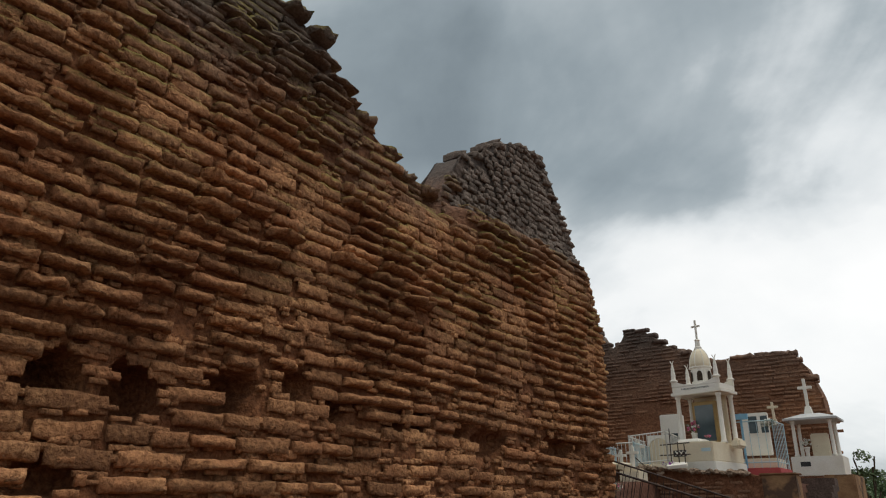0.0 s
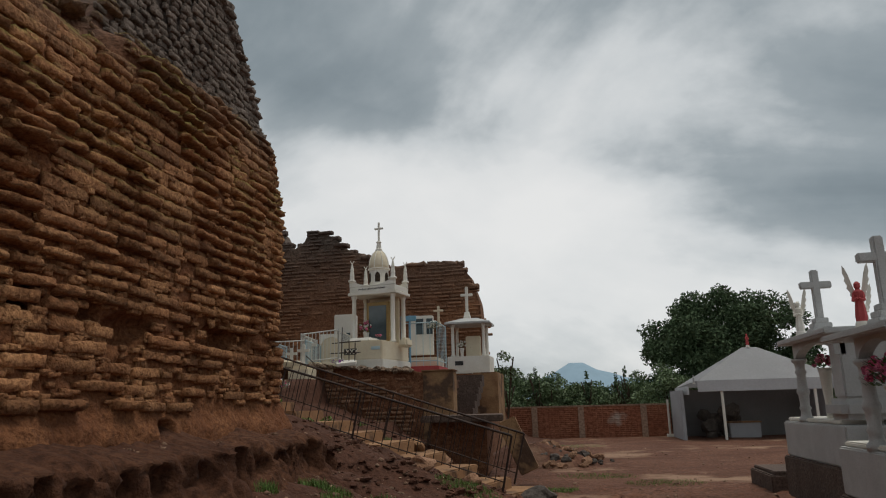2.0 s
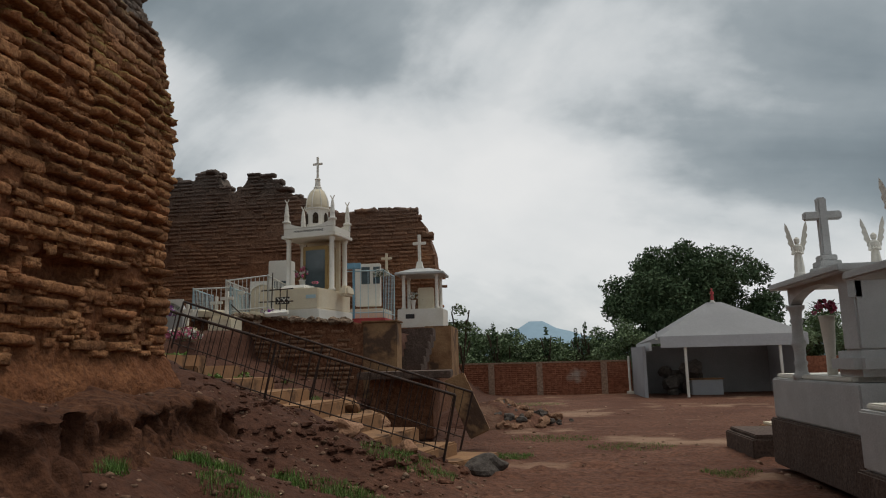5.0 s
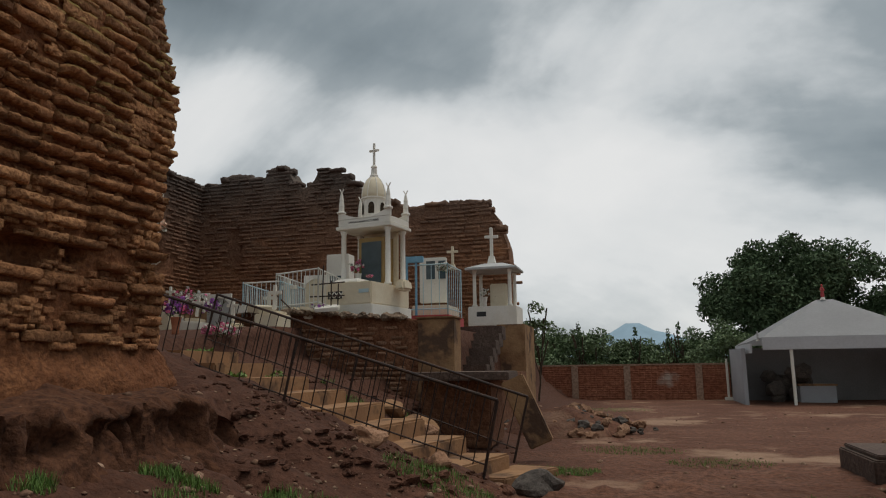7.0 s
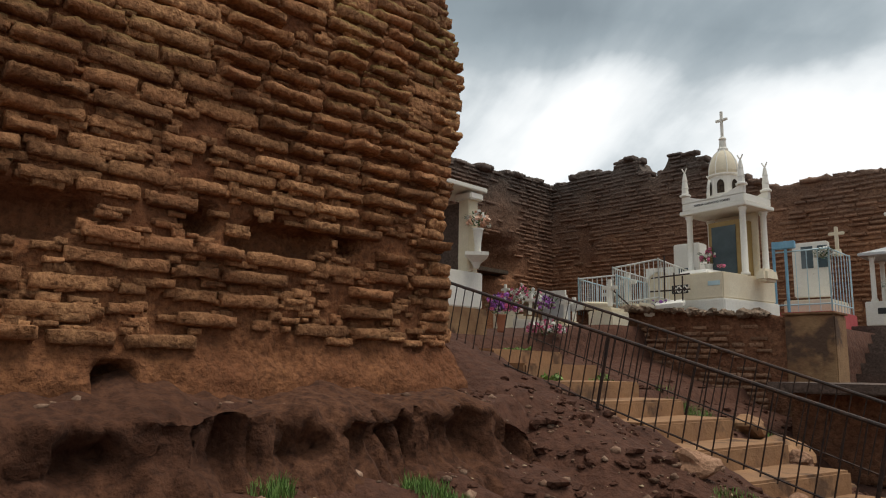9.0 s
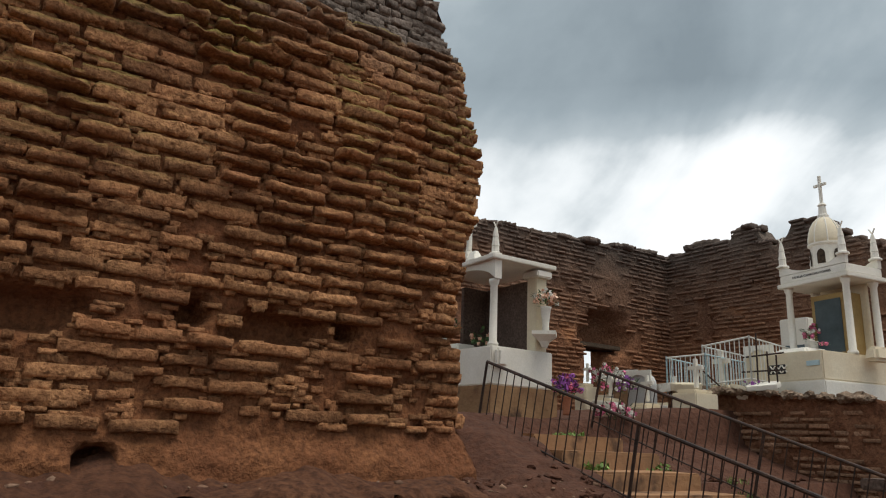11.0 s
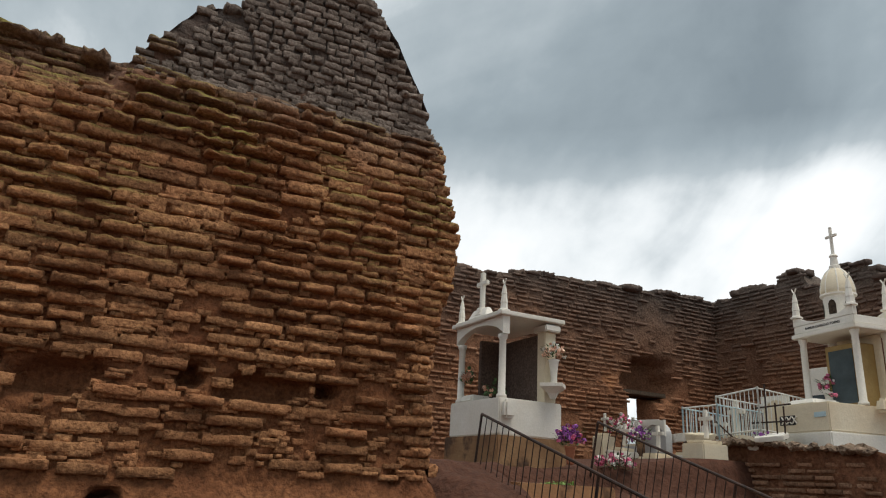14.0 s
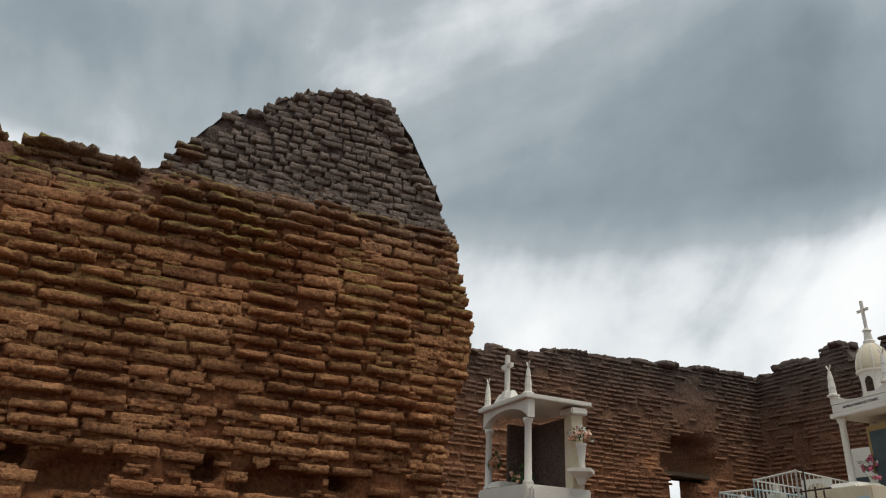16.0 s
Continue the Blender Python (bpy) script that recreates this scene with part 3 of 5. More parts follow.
    while z < 7.6:
        L, ye = rng.uniform(0.16, 0.36), wall_end(z)
        if z < crest(ye - 0.25) + 0.15:
            vs, _ = pillow(rng, L, rng.uniform(0.07, 0.12), rng.uniform(0.05, 0.11), rng.uniform(0, 500))
            mid, o = ye - L / 2 - 0.06 + rng.uniform(-0.05, 0.06), wall_face(ye, z) - 0.03
            (stones if z > 5.7 else rest).add(vs, lambda a, u, d: (o + d, mid + a, z + u))
            vs, _ = pillow(rng, 0.5, rng.uniform(0.07, 0.12), 0.08, rng.uniform(0, 500))
            (stones if z > 5.7 else rest).add(vs, lambda a, u, d: (o - 0.3 - a, mid + L / 2 - 0.1 + d, z + u))
        z += 0.11
    # loose stones along the broken crest
    s = -2.5
    while s < 12.45:
        for k in range(0 if abs(crest(s + 0.12) - crest(s - 0.12)) > 0.22 else 2):
            L = rng.uniform(0.18, 0.45)
            vs, _ = pillow(rng, L, rng.uniform(0.09, 0.15), rng.uniform(0.1, 0.2), rng.uniform(0, 500))
            zt, mid, o = crest(s), s, wall_face(s, crest(s)) - rng.uniform(-0.02, 0.5)
            (stones if s > 9 else rest).add(vs, lambda a, u, d: (o + d, mid + a, zt + u - 0.01))
        s += rng.uniform(0.14, 0.3)
    a = from_arrays("bricks", rest.v, rest.q, M_BRICKS, w, "worn red adobe bricks with moss on top")
    b = from_arrays("stones", stones.v, stones.q, M_STONE, w, "grey weathered stones of the tower stump")
    tagged(a, kind="stuff"), tagged(b, kind="stuff")
    for me, m in near:
        o = new("brick", me)
        o.parent = w
        o.matrix_basis = m


ruin = make_ruin_wall()

# ---- ruined apse behind the graves ----
LEFT_CREST = [(8, 7.3), (14, 7.6), (18.5, 7.85), (19.2, 8.17), (20.2, 8.1), (21.7, 8.47), (23.5, 8.5), (25.1, 8.6), (26.6, 8.63), (28.2, 8.76), (29.3, 8.8), (30.3, 8.66)]
RIGHT_CREST = [(-16.2, 8.7), (-15.0, 8.73), (-14.4, 9.1), (-12.95, 8.8), (-12.7, 9.2), (-12.0, 9.15), (-11.7, 8.52), (-11.3, 8.27), (-10.8, 8.6), (-10.65, 9.05), (-10.05, 8.95), (-9.6, 8.68),
               (-9.15, 8.2), (-7.2, 7.25), (-5.5, 7.32), (-4.3, 7.24), (-3.85, 6.66), (-3.6, 5.9), (-3.4, 5.4)]
RIGHT_END = [(0, -3.4), (4.35, -3.42), (5.6, -3.5), (6.66, -3.84), (7.3, -4.3), (9.5, -4.3)]


def back_wall(name, prof, s0, s1, place, label, hole=None, end=None, dip=None):
    w = thing(name, pose(0, 0, 0), label, "ruined wall", kind="structure")
    rng = random.Random(len(name) * 7)

    def top(s):
        return lerp_profile(prof, s) + 0.1 * vnoise(s * 2.2, s0) + 0.05 * vnoise(s * 6, s1)

    def gone(s, z):
        return hole and hole[0] < s < hole[1] and z < hole[2]

    def dent(s, z):
        if not dip:
            return 0.0
        r = math.hypot((s - dip[0]) / dip[2], (z - dip[1]) / dip[3]) + 0.3 * vnoise(s * 2, z * 2, 8)
        return dip[4] * (1 - sstep(0.6, 1.1, r))
    ds = 0.15
    n, zs = int((s1 - s0) / ds) + 1, list(np.arange(1.0, 9.6, 0.15))
    vid, verts, quads = {}, [], []
    for face, depth in ((0, 0.0), (1, 1.0)):
        for j, z in enumerate(zs):
            e1 = lerp_profile(end, z) if end else s1
            for i in range(n):
                s = s0 + (e1 - s0) * i / (n - 1)
                zz = min(z, top(s))
                o = 0.06 * vnoise(s * 1.3, zz * 1.3, 1) + 0.04 * vnoise(s * 4, zz * 5, 2)
                vid[face, j, i] = len(verts)
                verts.append(place(s, zz, o - (dent(s, zz) if not face else 0) - depth))
    for face in (0, 1):
        for j in range(len(zs) - 1):
            for i in range(n - 1):
                if gone(s0 + (i + 0.5) * ds, zs[j] + 0.07):
                    continue
                quads.append((vid[face, j, i], vid[face, j, i + 1], vid[face, j + 1, i + 1], vid[face, j + 1, i]))
    J = len(zs) - 1
    for i in range(n - 1):
        quads.append((vid[0, J, i], vid[0, J, i + 1], vid[1, J, i + 1], vid[1, J, i]))
    for j in range(J):
        for i in (0, n - 1):
            quads.append((vid[0, j, i], vid[0, j + 1, i], vid[1, j + 1, i], vid[1, j, i]))
    if hole:
        ia, ib = int(round((hole[0] - s0) / ds)), int(round((hole[1] - s0) / ds))
        jt = max(j for j in range(J + 1) if zs[j] <= hole[2])
        for j in range(jt):
            for i in (ia, ib):
                quads.append((vid[0, j, i], vid[0, j + 1, i], vid[1, j + 1, i], vid[1, j, i]))
        for i in range(ia, ib):
            quads.append((vid[0, jt, i], vid[0, jt, i + 1], vid[1, jt, i + 1], vid[1, jt, i]))
    part("core", arrays_bm(verts, quads), M_BACKEARTH, w, "dark eroded adobe core", smooth=True)
    heap = Heap()
    z = 2.3
    while z < 9.4:
        s = s0 + rng.uniform(0, 0.3)
        e1 = lerp_profile(end, z) if end else s1
        while s < e1 - 0.1:
            L = rng.uniform(0.3, 0.62)
            mid, zz = s + L / 2, z + 0.05 * vnoise(s * 0.4, z, 3)
            if rng.random() > 0.12 + (0.7 if vnoise(mid * 0.35, zz * 0.45, 21) > 0.22 else 0) and zz < top(mid) - 0.04 and not gone(mid, zz) and dent(mid, zz) < 0.1:
                vs, _ = pillow(rng, L * 0.97, rng.uniform(0.07, 0.1), rng.uniform(0.03, 0.08), rng.uniform(0, 500))
                heap.add(vs, lambda a, u, d: place(mid + a, zz + u, d))
            s += L + rng.uniform(0, 0.05)
        z += 0.145
    s = s0
    while s < s1 - 0.3:
        L, mid, zt = rng.uniform(0.25, 0.6), s, top(s)
        if not end or s < lerp_profile(end, zt) + 0.1:
            vs, _ = pillow(rng, L, rng.uniform(0.12, 0.24), rng.uniform(0.12, 0.3), rng.uniform(0, 500))
            o = -rng.uniform(0, 0.5)
            heap.add(vs, lambda a, u, d: place(mid + a, zt + u, d + o))
        s += rng.uniform(0.2, 0.4)
    tagged(from_arrays("bricks", heap.v, heap.q, M_BACKBRICK, w, "worn dark adobe courses"), kind="stuff")
    return w


lw = back_wall("wall_apse_side", LEFT_CREST, 8.0, 30.2, lambda s, z, d: (-15.7 + d, s, z), "ruined dark adobe side wall with a low doorway", hole=(25.55, 26.9, 4.9), dip=(26.7, 5.5, 1.25, 0.85, 0.92))
part("lintel", bx(-16.6, -15.75, 25.2, 27.4, 4.9, 5.05, bevel=0.02), M_BARK, lw, "old wooden lintel beam")
back_wall("wall_apse_end", RIGHT_CREST, -16.0, -3.3, lambda s, z, d: (s, 30.0 - d, z), "ruined dark adobe end wall with a jagged crest", end=RIGHT_END, dip=(-14.2, 6.0, 0.42, 1.3, 0.14))


# ---- steps and handrails ----
def step_line(k):
    """Front edge of step k at its two ends, and its height."""
    return -1.66 - 0.505 * (k - 1), -1.2 - 0.605 * (k - 1), (0.33, 0.56, 0.79, 1.01, 1.2, 1.4, 1.6, 1.78)[k - 1]


def prism(bm, pts, z0, z1, bevel=0.02):
    lo, hi = [bm.verts.new((x, y, z0)) for x, y in pts], [bm.verts.new((x, y, z1)) for x, y in pts]
    fs = [bm.faces.new(lo[::-1]), bm.faces.new(hi)]
    for i in range(len(pts)):
        j = (i + 1) % len(pts)
        fs.append(bm.faces.new((lo[i], lo[j], hi[j], hi[i])))
    if bevel:
        bmesh.ops.bevel(bm, geom=list({e for f in fs for e in f.edges}), offset=bevel, segments=2, affect="EDGES", clamp_overlap=True)
    return bm


def make_steps():
    st = thing("stairs", pose(0, 0, 0), "worn ochre concrete steps climbing the earth bank", "stairs", kind="structure")
    for k in range(1, 9):
        a, b, z = step_line(k)
        a2, b2, _ = step_line(k + 1) if k < 8 else (a - 0.6, b - 0.6, 0)
        bm = prism(bmesh.new(), [(a, 14.3), (b, 16.1), (b2 - 0.08, 16.1), (a2 - 0.08, 14.3)], z - 0.36, z, 0.025)
        for v in bm.verts:
            v.co.z += 0.012 * vnoise(v.co.x * 3, v.co.y * 2, k)
        part("step", bm, M_CONCRETE, st)
    part("bottom_slab", prism(bmesh.new(), [(-1.1, 15.2), (-0.55, 16.3), (-1.2, 16.45), (-1.65, 15.2)], -0.1, 0.13, 0.02), M_CONCRETE, st)


make_steps()


def handrail(label, y, x_top, z_top, x_bot, z_bot, lean, base_drop=0.8):
    """Sloping iron handrail with thin leaning bars between a top rail and a foot rail."""
    hr = thing("handrail", pose(0, 0, 0), label, "handrail", "handrails of the steps")
    top, bot = Vector((x_top, y, z_top)), Vector((x_bot, y, z_bot))
    part("top_rail", bar(bmesh.new(), top, bot, 0.02, 8), M_RAIL, hr)
    down = Vector((lean, 0.0, -base_drop))
    part("foot_rail", bar(bmesh.new(), top + down * 0.88, bot + down * 0.88, 0.011), M_RAIL, hr)
    for p in (top, bot, top.lerp(bot, 0.5)):
        part("post", bar(bmesh.new(), p, p + down * 1.12, 0.018, 8), M_RAIL, hr)
    n = int((top - bot).length / 0.145)
    for i in range(1, n):
        p = top.lerp(bot, i / n)
        part("bar", bar(bmesh.new(), p, p + down * 0.93, 0.0075, 5), M_RAIL, hr)


handrail("rusty black iron handrail between the steps and the earth bank", 14.15, -5.95, 2.66, -0.98, 1.13, -0.17)
handrail("rusty black iron handrail between the steps and the terrace wall", 16.2, -5.93, 2.72, -0.94, 1.08, -0.2)


# ---- retaining blocks, landing and second flight ----
def make_terrace_edge():
    rng = random.Random(5)
    rw = thing("retaining_wall", pose(0, 0, 0), "rough red brick retaining wall of the burial terrace", "retaining wall", kind="structure")
    verts, quads = [], []
    n, zs = 110, list(np.arange(0.2, 2.75, 0.07))
    for z in zs:
        for i in range(n):
            x = -7.6 + 4.05 * i / (n - 1)
            zt = lerp_profile([(-7.6, 2.72), (-5.8, 2.62), (-4.6, 2.52), (-3.5, 2.46)], x) + 0.04 * vnoise(x * 4, 0)
            zz = min(z, zt)
            verts.append((x, 19.72 + 0.07 * vnoise(x * 2, zz * 2, 1) + 0.04 * vnoise(x * 7, zz * 9, 2) - 0.1 * (2.5 - zz) * 0.3, zz))
    for j in range(len(zs) - 1):
        for i in range(n - 1):
            quads.append((j * n + i, j * n + i + 1, (j + 1) * n + i + 1, (j + 1) * n + i))
    part("core", arrays_bm(verts, quads), M_RETAIN, rw, smooth=True)
    z = 0.7
    while z < 2.4:
        x = -7.4
        while x < -3.9:
            L = rng.uniform(0.22, 0.34)
            if rng.random() < 0.75:
                vs, qs = pillow(rng, L, rng.uniform(0.05, 0.075), rng.uniform(0.015, 0.04), rng.uniform(0, 99))
                me = bpy.data.meshes.new("brick")
                me.from_pydata([(a, -d, u) for a, u, d in vs], [], [q[::-1] for q in qs])
                me.polygons.foreach_set("use_smooth", [True] * len(me.polygons))
                me.materials.append(M_RUBBLE)
                o = new("brick", me)
                o.parent = rw
                o.location = (x, 19.7 - 0.03 * (2.5 - z), z)
            x += L + 0.02
        z += 0.1
    pb = thing("pier_block", pose(0, 0, 0), "water-stained plastered block holding up the terrace", "retaining wall", kind="structure")
    part("plaster_face", bx(-3.6, -2.86, 19.62, 20.2, 0.2, 2.46, bevel=0.02), M_PIER, pb)
    part("coping", bx(-3.64, -2.83, 19.58, 20.24, 2.464, 2.5, bevel=0.012), M_PIER, pb)
    ld = thing("landing", pose(0, 0, 0), "concrete landing slab with a broken sloping edge", "landing", kind="structure")
    part("slab", prism(bmesh.new(), [(-3.3, 17.9), (-1.5, 17.9), (-1.75, 20.4), (-2.78, 20.6), (-3.3, 19.55)], 1.28, 1.42, 0.02), M_DARKPLINTH, ld)
    part("slab_base", prism(bmesh.new(), [(-3.2, 18.5), (-1.95, 18.6), (-2.05, 20.4), (-3.2, 19.6)], 0.1, 1.276, 0.03), M_RETAIN, ld)
    bm = bmesh.new()
    box(bm, -0.2, 0.2, 0, 0.16, -0.02, 1.12, 0.02)
    o = part("broken_stringer", bm, M_PIER, ld, "fallen slanting concrete edge")
    o.matrix_basis = pose(-0.98, 17.75, 0.28, 0, -24, 0)
    s2 = thing("upper_stairs", pose(0, 0, 0), "narrow concrete stair between two plastered blocks", "stairs", kind="structure")
    for k in range(6):
        y = 22.4 + 0.42 * k
        part("step", bx(-3.95, -2.8, y, y + 0.6, 1.2 + 0.2 * k, 1.56 + 0.2 * k, bevel=0.02), M_DARKPLINTH, s2)
    part("stair_wall", bx(-4.2, -3.954, 20.3, 25.2, 0.2, 2.5, bevel=0.02), M_RETAIN, s2)
    part("stair_base", bx(-3.95, -2.6, 20.6, 27.28, 0.0, 1.36, bevel=0.02), M_RETAIN, s2)
    pb2 = thing("pier_block", pose(0, 0, 0), "tall ochre plastered block below a small canopy tomb", "retaining wall", kind="structure")
    part("plaster_face", bx(-3.5, -2.62, 27.3, 29.4, 0.0, 2.76, bevel=0.03), M_PIER, pb2)
    part("block_back", bx(-4.6, -3.504, 27.4, 29.4, 0.0, 2.74, bevel=0.03), M_RETAIN, pb2)


make_terrace_edge()


# ---- grave parts ----
def latin_cross(parent, x, y, z, h, w, t, material, label="", base=True, face="y"):
    bm = bmesh.new()
    box(bm, -t / 2, t / 2, -t / 2, t / 2, 0, h, t * 0.15)
    part_up = part("cross_upright", bm, material, parent, label)
    bm2 = bmesh.new()
    if face == "y":
        box(bm2, -w / 2, w / 2, -t * 0.45, t * 0.45, h * 0.62, h * 0.62 + t, t * 0.15)
    else:
        box(bm2, -t * 0.45, t * 0.45, -w / 2, w / 2, h * 0.62, h * 0.62 + t, t * 0.15)
    arm = part("cross_arm", bm2, material, parent, label)
    for o in (part_up, arm):
        o.location = (x, y, z)
    if base:
        b = bmesh.new()
        box(b, -t * 1.3, t * 1.3, -t * 1.3, t * 1.3, -0.16, 0.0, t * 0.15, taper=t * 0.5)
        o = part("cross_base", b, material, parent)
        o.location = (x, y, z)


def column(parent, x, y, z0, z1, r, material, baluster=False, label=""):
    h = z1 - z0
    if baluster:
        prof = [(r * 1.5, 0), (r * 1.5, 0.06), (r * 1.1, 0.09), (r * 1.0, 0.18 * h), (r * 1.25, 0.22 * h), (r * 0.95, 0.26 * h), (r * 1.05, 0.42 * h), (r * 1.3, 0.46 * h), (r * 1.3, 0.5 * h), (r * 1.05, 0.54 * h),
                (r * 0.9, 0.74 * h), (r * 1.2, 0.79 * h), (r * 0.95, 0.83 * h), (r * 1.1, 0.92 * h), (r * 1.6, 0.96 * h), (r * 1.6, h)]
    else:
        prof = [(r * 1.4, 0), (r * 1.4, 0.05), (r, 0.08), (r * 0.92, h - 0.1), (r * 1.25, h - 0.06), (r * 1.35, h)]
    o = part("column", lathe(bmesh.new(), prof, seg=16), material, parent, label, smooth=True)
    o.location = (x, y, z0)


def pinnacle(parent, x, y, z, h, r, material, doves=True):
    prof = [(r * 1.3, 0), (r * 1.3, 0.03), (r * 0.8, 0.05), (r * 0.72, h * 0.3), (r * 0.8, h * 0.33), (r * 0.55, h * 0.62), (r * 0.62, h * 0.65), (r * 0.3, h * 0.95), (r * 0.12, h)]
    o = part("pinnacle", lathe(bmesh.new(), prof, seg=8), material, parent)
    o.location = (x, y, z)
    if doves:
        bm = bmesh.new()
        bar(bm, (0, 0, h - 0.01), (-0.055, 0, h + 0.09), 0.013)
        bar(bm, (0, 0, h - 0.01), (0.055, 0, h + 0.09), 0.013)
        d = part("finial", bm, material, parent)
        d.location = (x, y, z)


def arch_panel(bm, x0, x1, y0, y1, z0, z1, spring, seg=10):
    """A fascia from x0 to x1 with an arched underside."""
    top, low = [], []
    for i in range(seg + 1):
        f = i / seg
        x = x0 + (x1 - x0) * f
        z = z0 + spring * math.sin(math.pi * f) ** 0.6
        top.append((x, z1)), low.append((x, z))
    for ya, flip in ((y0, False), (y1, True)):
        a = [bm.verts.new((x, ya, z)) for x, z in low]
        b = [bm.verts.new((x, ya, z)) for x, z in top]
        for i in range(seg):
            f = (a[i], a[i + 1], b[i + 1], b[i])
            bm.faces.new(f[::-1] if flip else f)
        if not flip:
            fa, fb = a, b
        else:
            for i in range(seg):
                bm.faces.new((fa[i], a[i], a[i + 1], fa[i + 1]))
                bm.faces.new((fb[i], fb[i + 1], b[i + 1], b[i]))
            bm.faces.new((fa[0], fb[0], b[0], a[0]))
            bm.faces.new((fa[-1], a[-1], b[-1], fb[-1]))
    return bm


def figure(name, m, h, label, material, wings=True):
    """A small statue: pedestal, robed body, head and high raised wings as one plain mesh."""
    bm = bmesh.new()
    lathe(bm, [(0.12 * h, 0), (0.12 * h, 0.04 * h), (0.09 * h, 0.05 * h), (0.085 * h, 0.1 * h), (0.07 * h, 0.13 * h), (0.075 * h, 0.2 * h), (0.06 * h, 0.36 * h), (0.048 * h, 0.44 * h), (0.062 * h, 0.52 * h), (0.064 * h, 0.57 * h), (0.025 * h, 0.61 * h), (0.04 * h, 0.64 * h), (0.042 * h, 0.69 * h), (0.015 * h, 0.725 * h)], seg=14)
    for v in bm.verts:
        fold = 1 + 0.12 * math.sin(6 * math.atan2(v.co.y, v.co.x)) * (0.13 * h < v.co.z < 0.42 * h)
        v.co.x *= fold * 1.1
        v.co.y *= fold * 0.85
    for sgn in (-1, 1):
        bar(bm, (sgn * 0.06 * h, 0, 0.55 * h), (sgn * 0.075 * h, -0.05 * h, 0.43 * h), 0.022 * h, 6)
        bar(bm, (sgn * 0.075 * h, -0.05 * h, 0.43 * h), (sgn * 0.01 * h, -0.075 * h, 0.47 * h), 0.018 * h, 6)
    body = len(bm.faces)
    if wings:
        for sgn in (-1, 1):
            pts = [(0.025, 0.42), (0.07, 0.46), (0.11, 0.53), (0.105, 0.57), (0.145, 0.64), (0.135, 0.68), (0.165, 0.76), (0.152, 0.8), (0.175, 0.88), (0.165, 1.0), (0.135, 0.95), (0.1, 0.84), (0.07, 0.7), (0.04, 0.58)]
            a = [bm.verts.new((sgn * x * h, (0.04 + 0.12 * x) * h, z * h)) for x, z in pts]
            b = [bm.verts.new((sgn * x * h, (0.07 + 0.12 * x) * h, z * h)) for x, z in pts]
            bm.faces.new(a), bm.faces.new(b[::-1])
            for i in range(len(pts)):
                j = (i + 1) % len(pts)
                bm.faces.new((a[i], b[i], b[j], a[j]))
    bmesh.ops.recalc_face_normals(bm, faces=bm.faces)
    o = obj(name, bm, material, smooth=False)
    o.data.materials.append(M_WHITE)
    for p in o.data.polygons:
        p.material_index = 1 if p.index >= body or p.center.z < 0.13 * h else 0
    o.matrix_basis = m
    return tagged(o, label, "statue")


def text_on(parent, words, size, m, material):
    cu = bpy.data.curves.new("lettering", "FONT")
    cu.body, cu.size, cu.extrude, cu.align_x = words, size, 0.003, "CENTER"
    tmp = bpy.data.objects.new("tmp", cu)
    scene.collection.objects.link(tmp)
    me = bpy.data.meshes.new_from_object(tmp.evaluated_get(bpy.context.evaluated_depsgraph_get()))
    bpy.data.objects.remove(tmp)
    me.materials.append(material)
    o = new("lettering", me)
    o.parent, o.matrix_basis = parent, m


def bouquet(name, m, label, petals, count=26, spread=0.2, up=0.3, vase=None, vase_h=0.25, size=0.035, seed=1, second=None):
    rng = random.Random(seed)
    b = thing(name, m, label, "flowers", "grave flowers")
    if vase:
        part("vase", lathe(bmesh.new(), [(0.05, 0), (0.06, 0.02), (0.055, vase_h * 0.3), (0.085, vase_h * 0.9), (0.1, vase_h), (0.08, vase_h)], seg=14), vase, b, smooth=True)
    z0 = vase_h if vase else 0.0
    for mats, n, nm in ((petals, count, "blossoms"), (second, count // 2 if second else 0, "other_blossoms")):
        bm = bmesh.new()
        for _ in range(n):
            a, r = rng.uniform(0, 6.28), spread * math.sqrt(rng.random())
            c = Vector((r * math.cos(a), r * math.sin(a), z0 + up * (0.3 + 0.7 * rng.random()) * (1.1 - 0.5 * r / spread)))
            for k in range(6):
                d = Vector((rng.gauss(0, 1), rng.gauss(0, 1), rng.gauss(0, 0.8))).normalized()
                u = d.orthogonal().normalized() * size * rng.uniform(0.6, 1.1)
                v = d.cross(u)
                q = c + d * size * 0.8
                bm.faces.new([bm.verts.new(q + w) for w in (u, v, -u, -v)])
        if n:
            part(nm, bm, mats, b)
        else:
            bm.free()
    bm = bmesh.new()
    for _ in range(count * 3):
        a, r = rng.uniform(0, 6.28), spread * 1.05 * math.sqrt(rng.random())
        c = Vector((r * math.cos(a), r * math.sin(a), z0 + up * rng.uniform(0.0, 0.75)))
        d = Vector((math.cos(a), math.sin(a), rng.uniform(-0.2, 0.9))).normalized()
        u = d.cross(Vector((0, 0, 1))).normalized() * size * 0.5
        bm.faces.new([bm.verts.new(c + w) for w in (-u, d * size * 2.2 - u * 0.2, d * size * 2.2 + u * 0.2, u)])
    part("leaves", bm, M_GREENL, b)
    return b


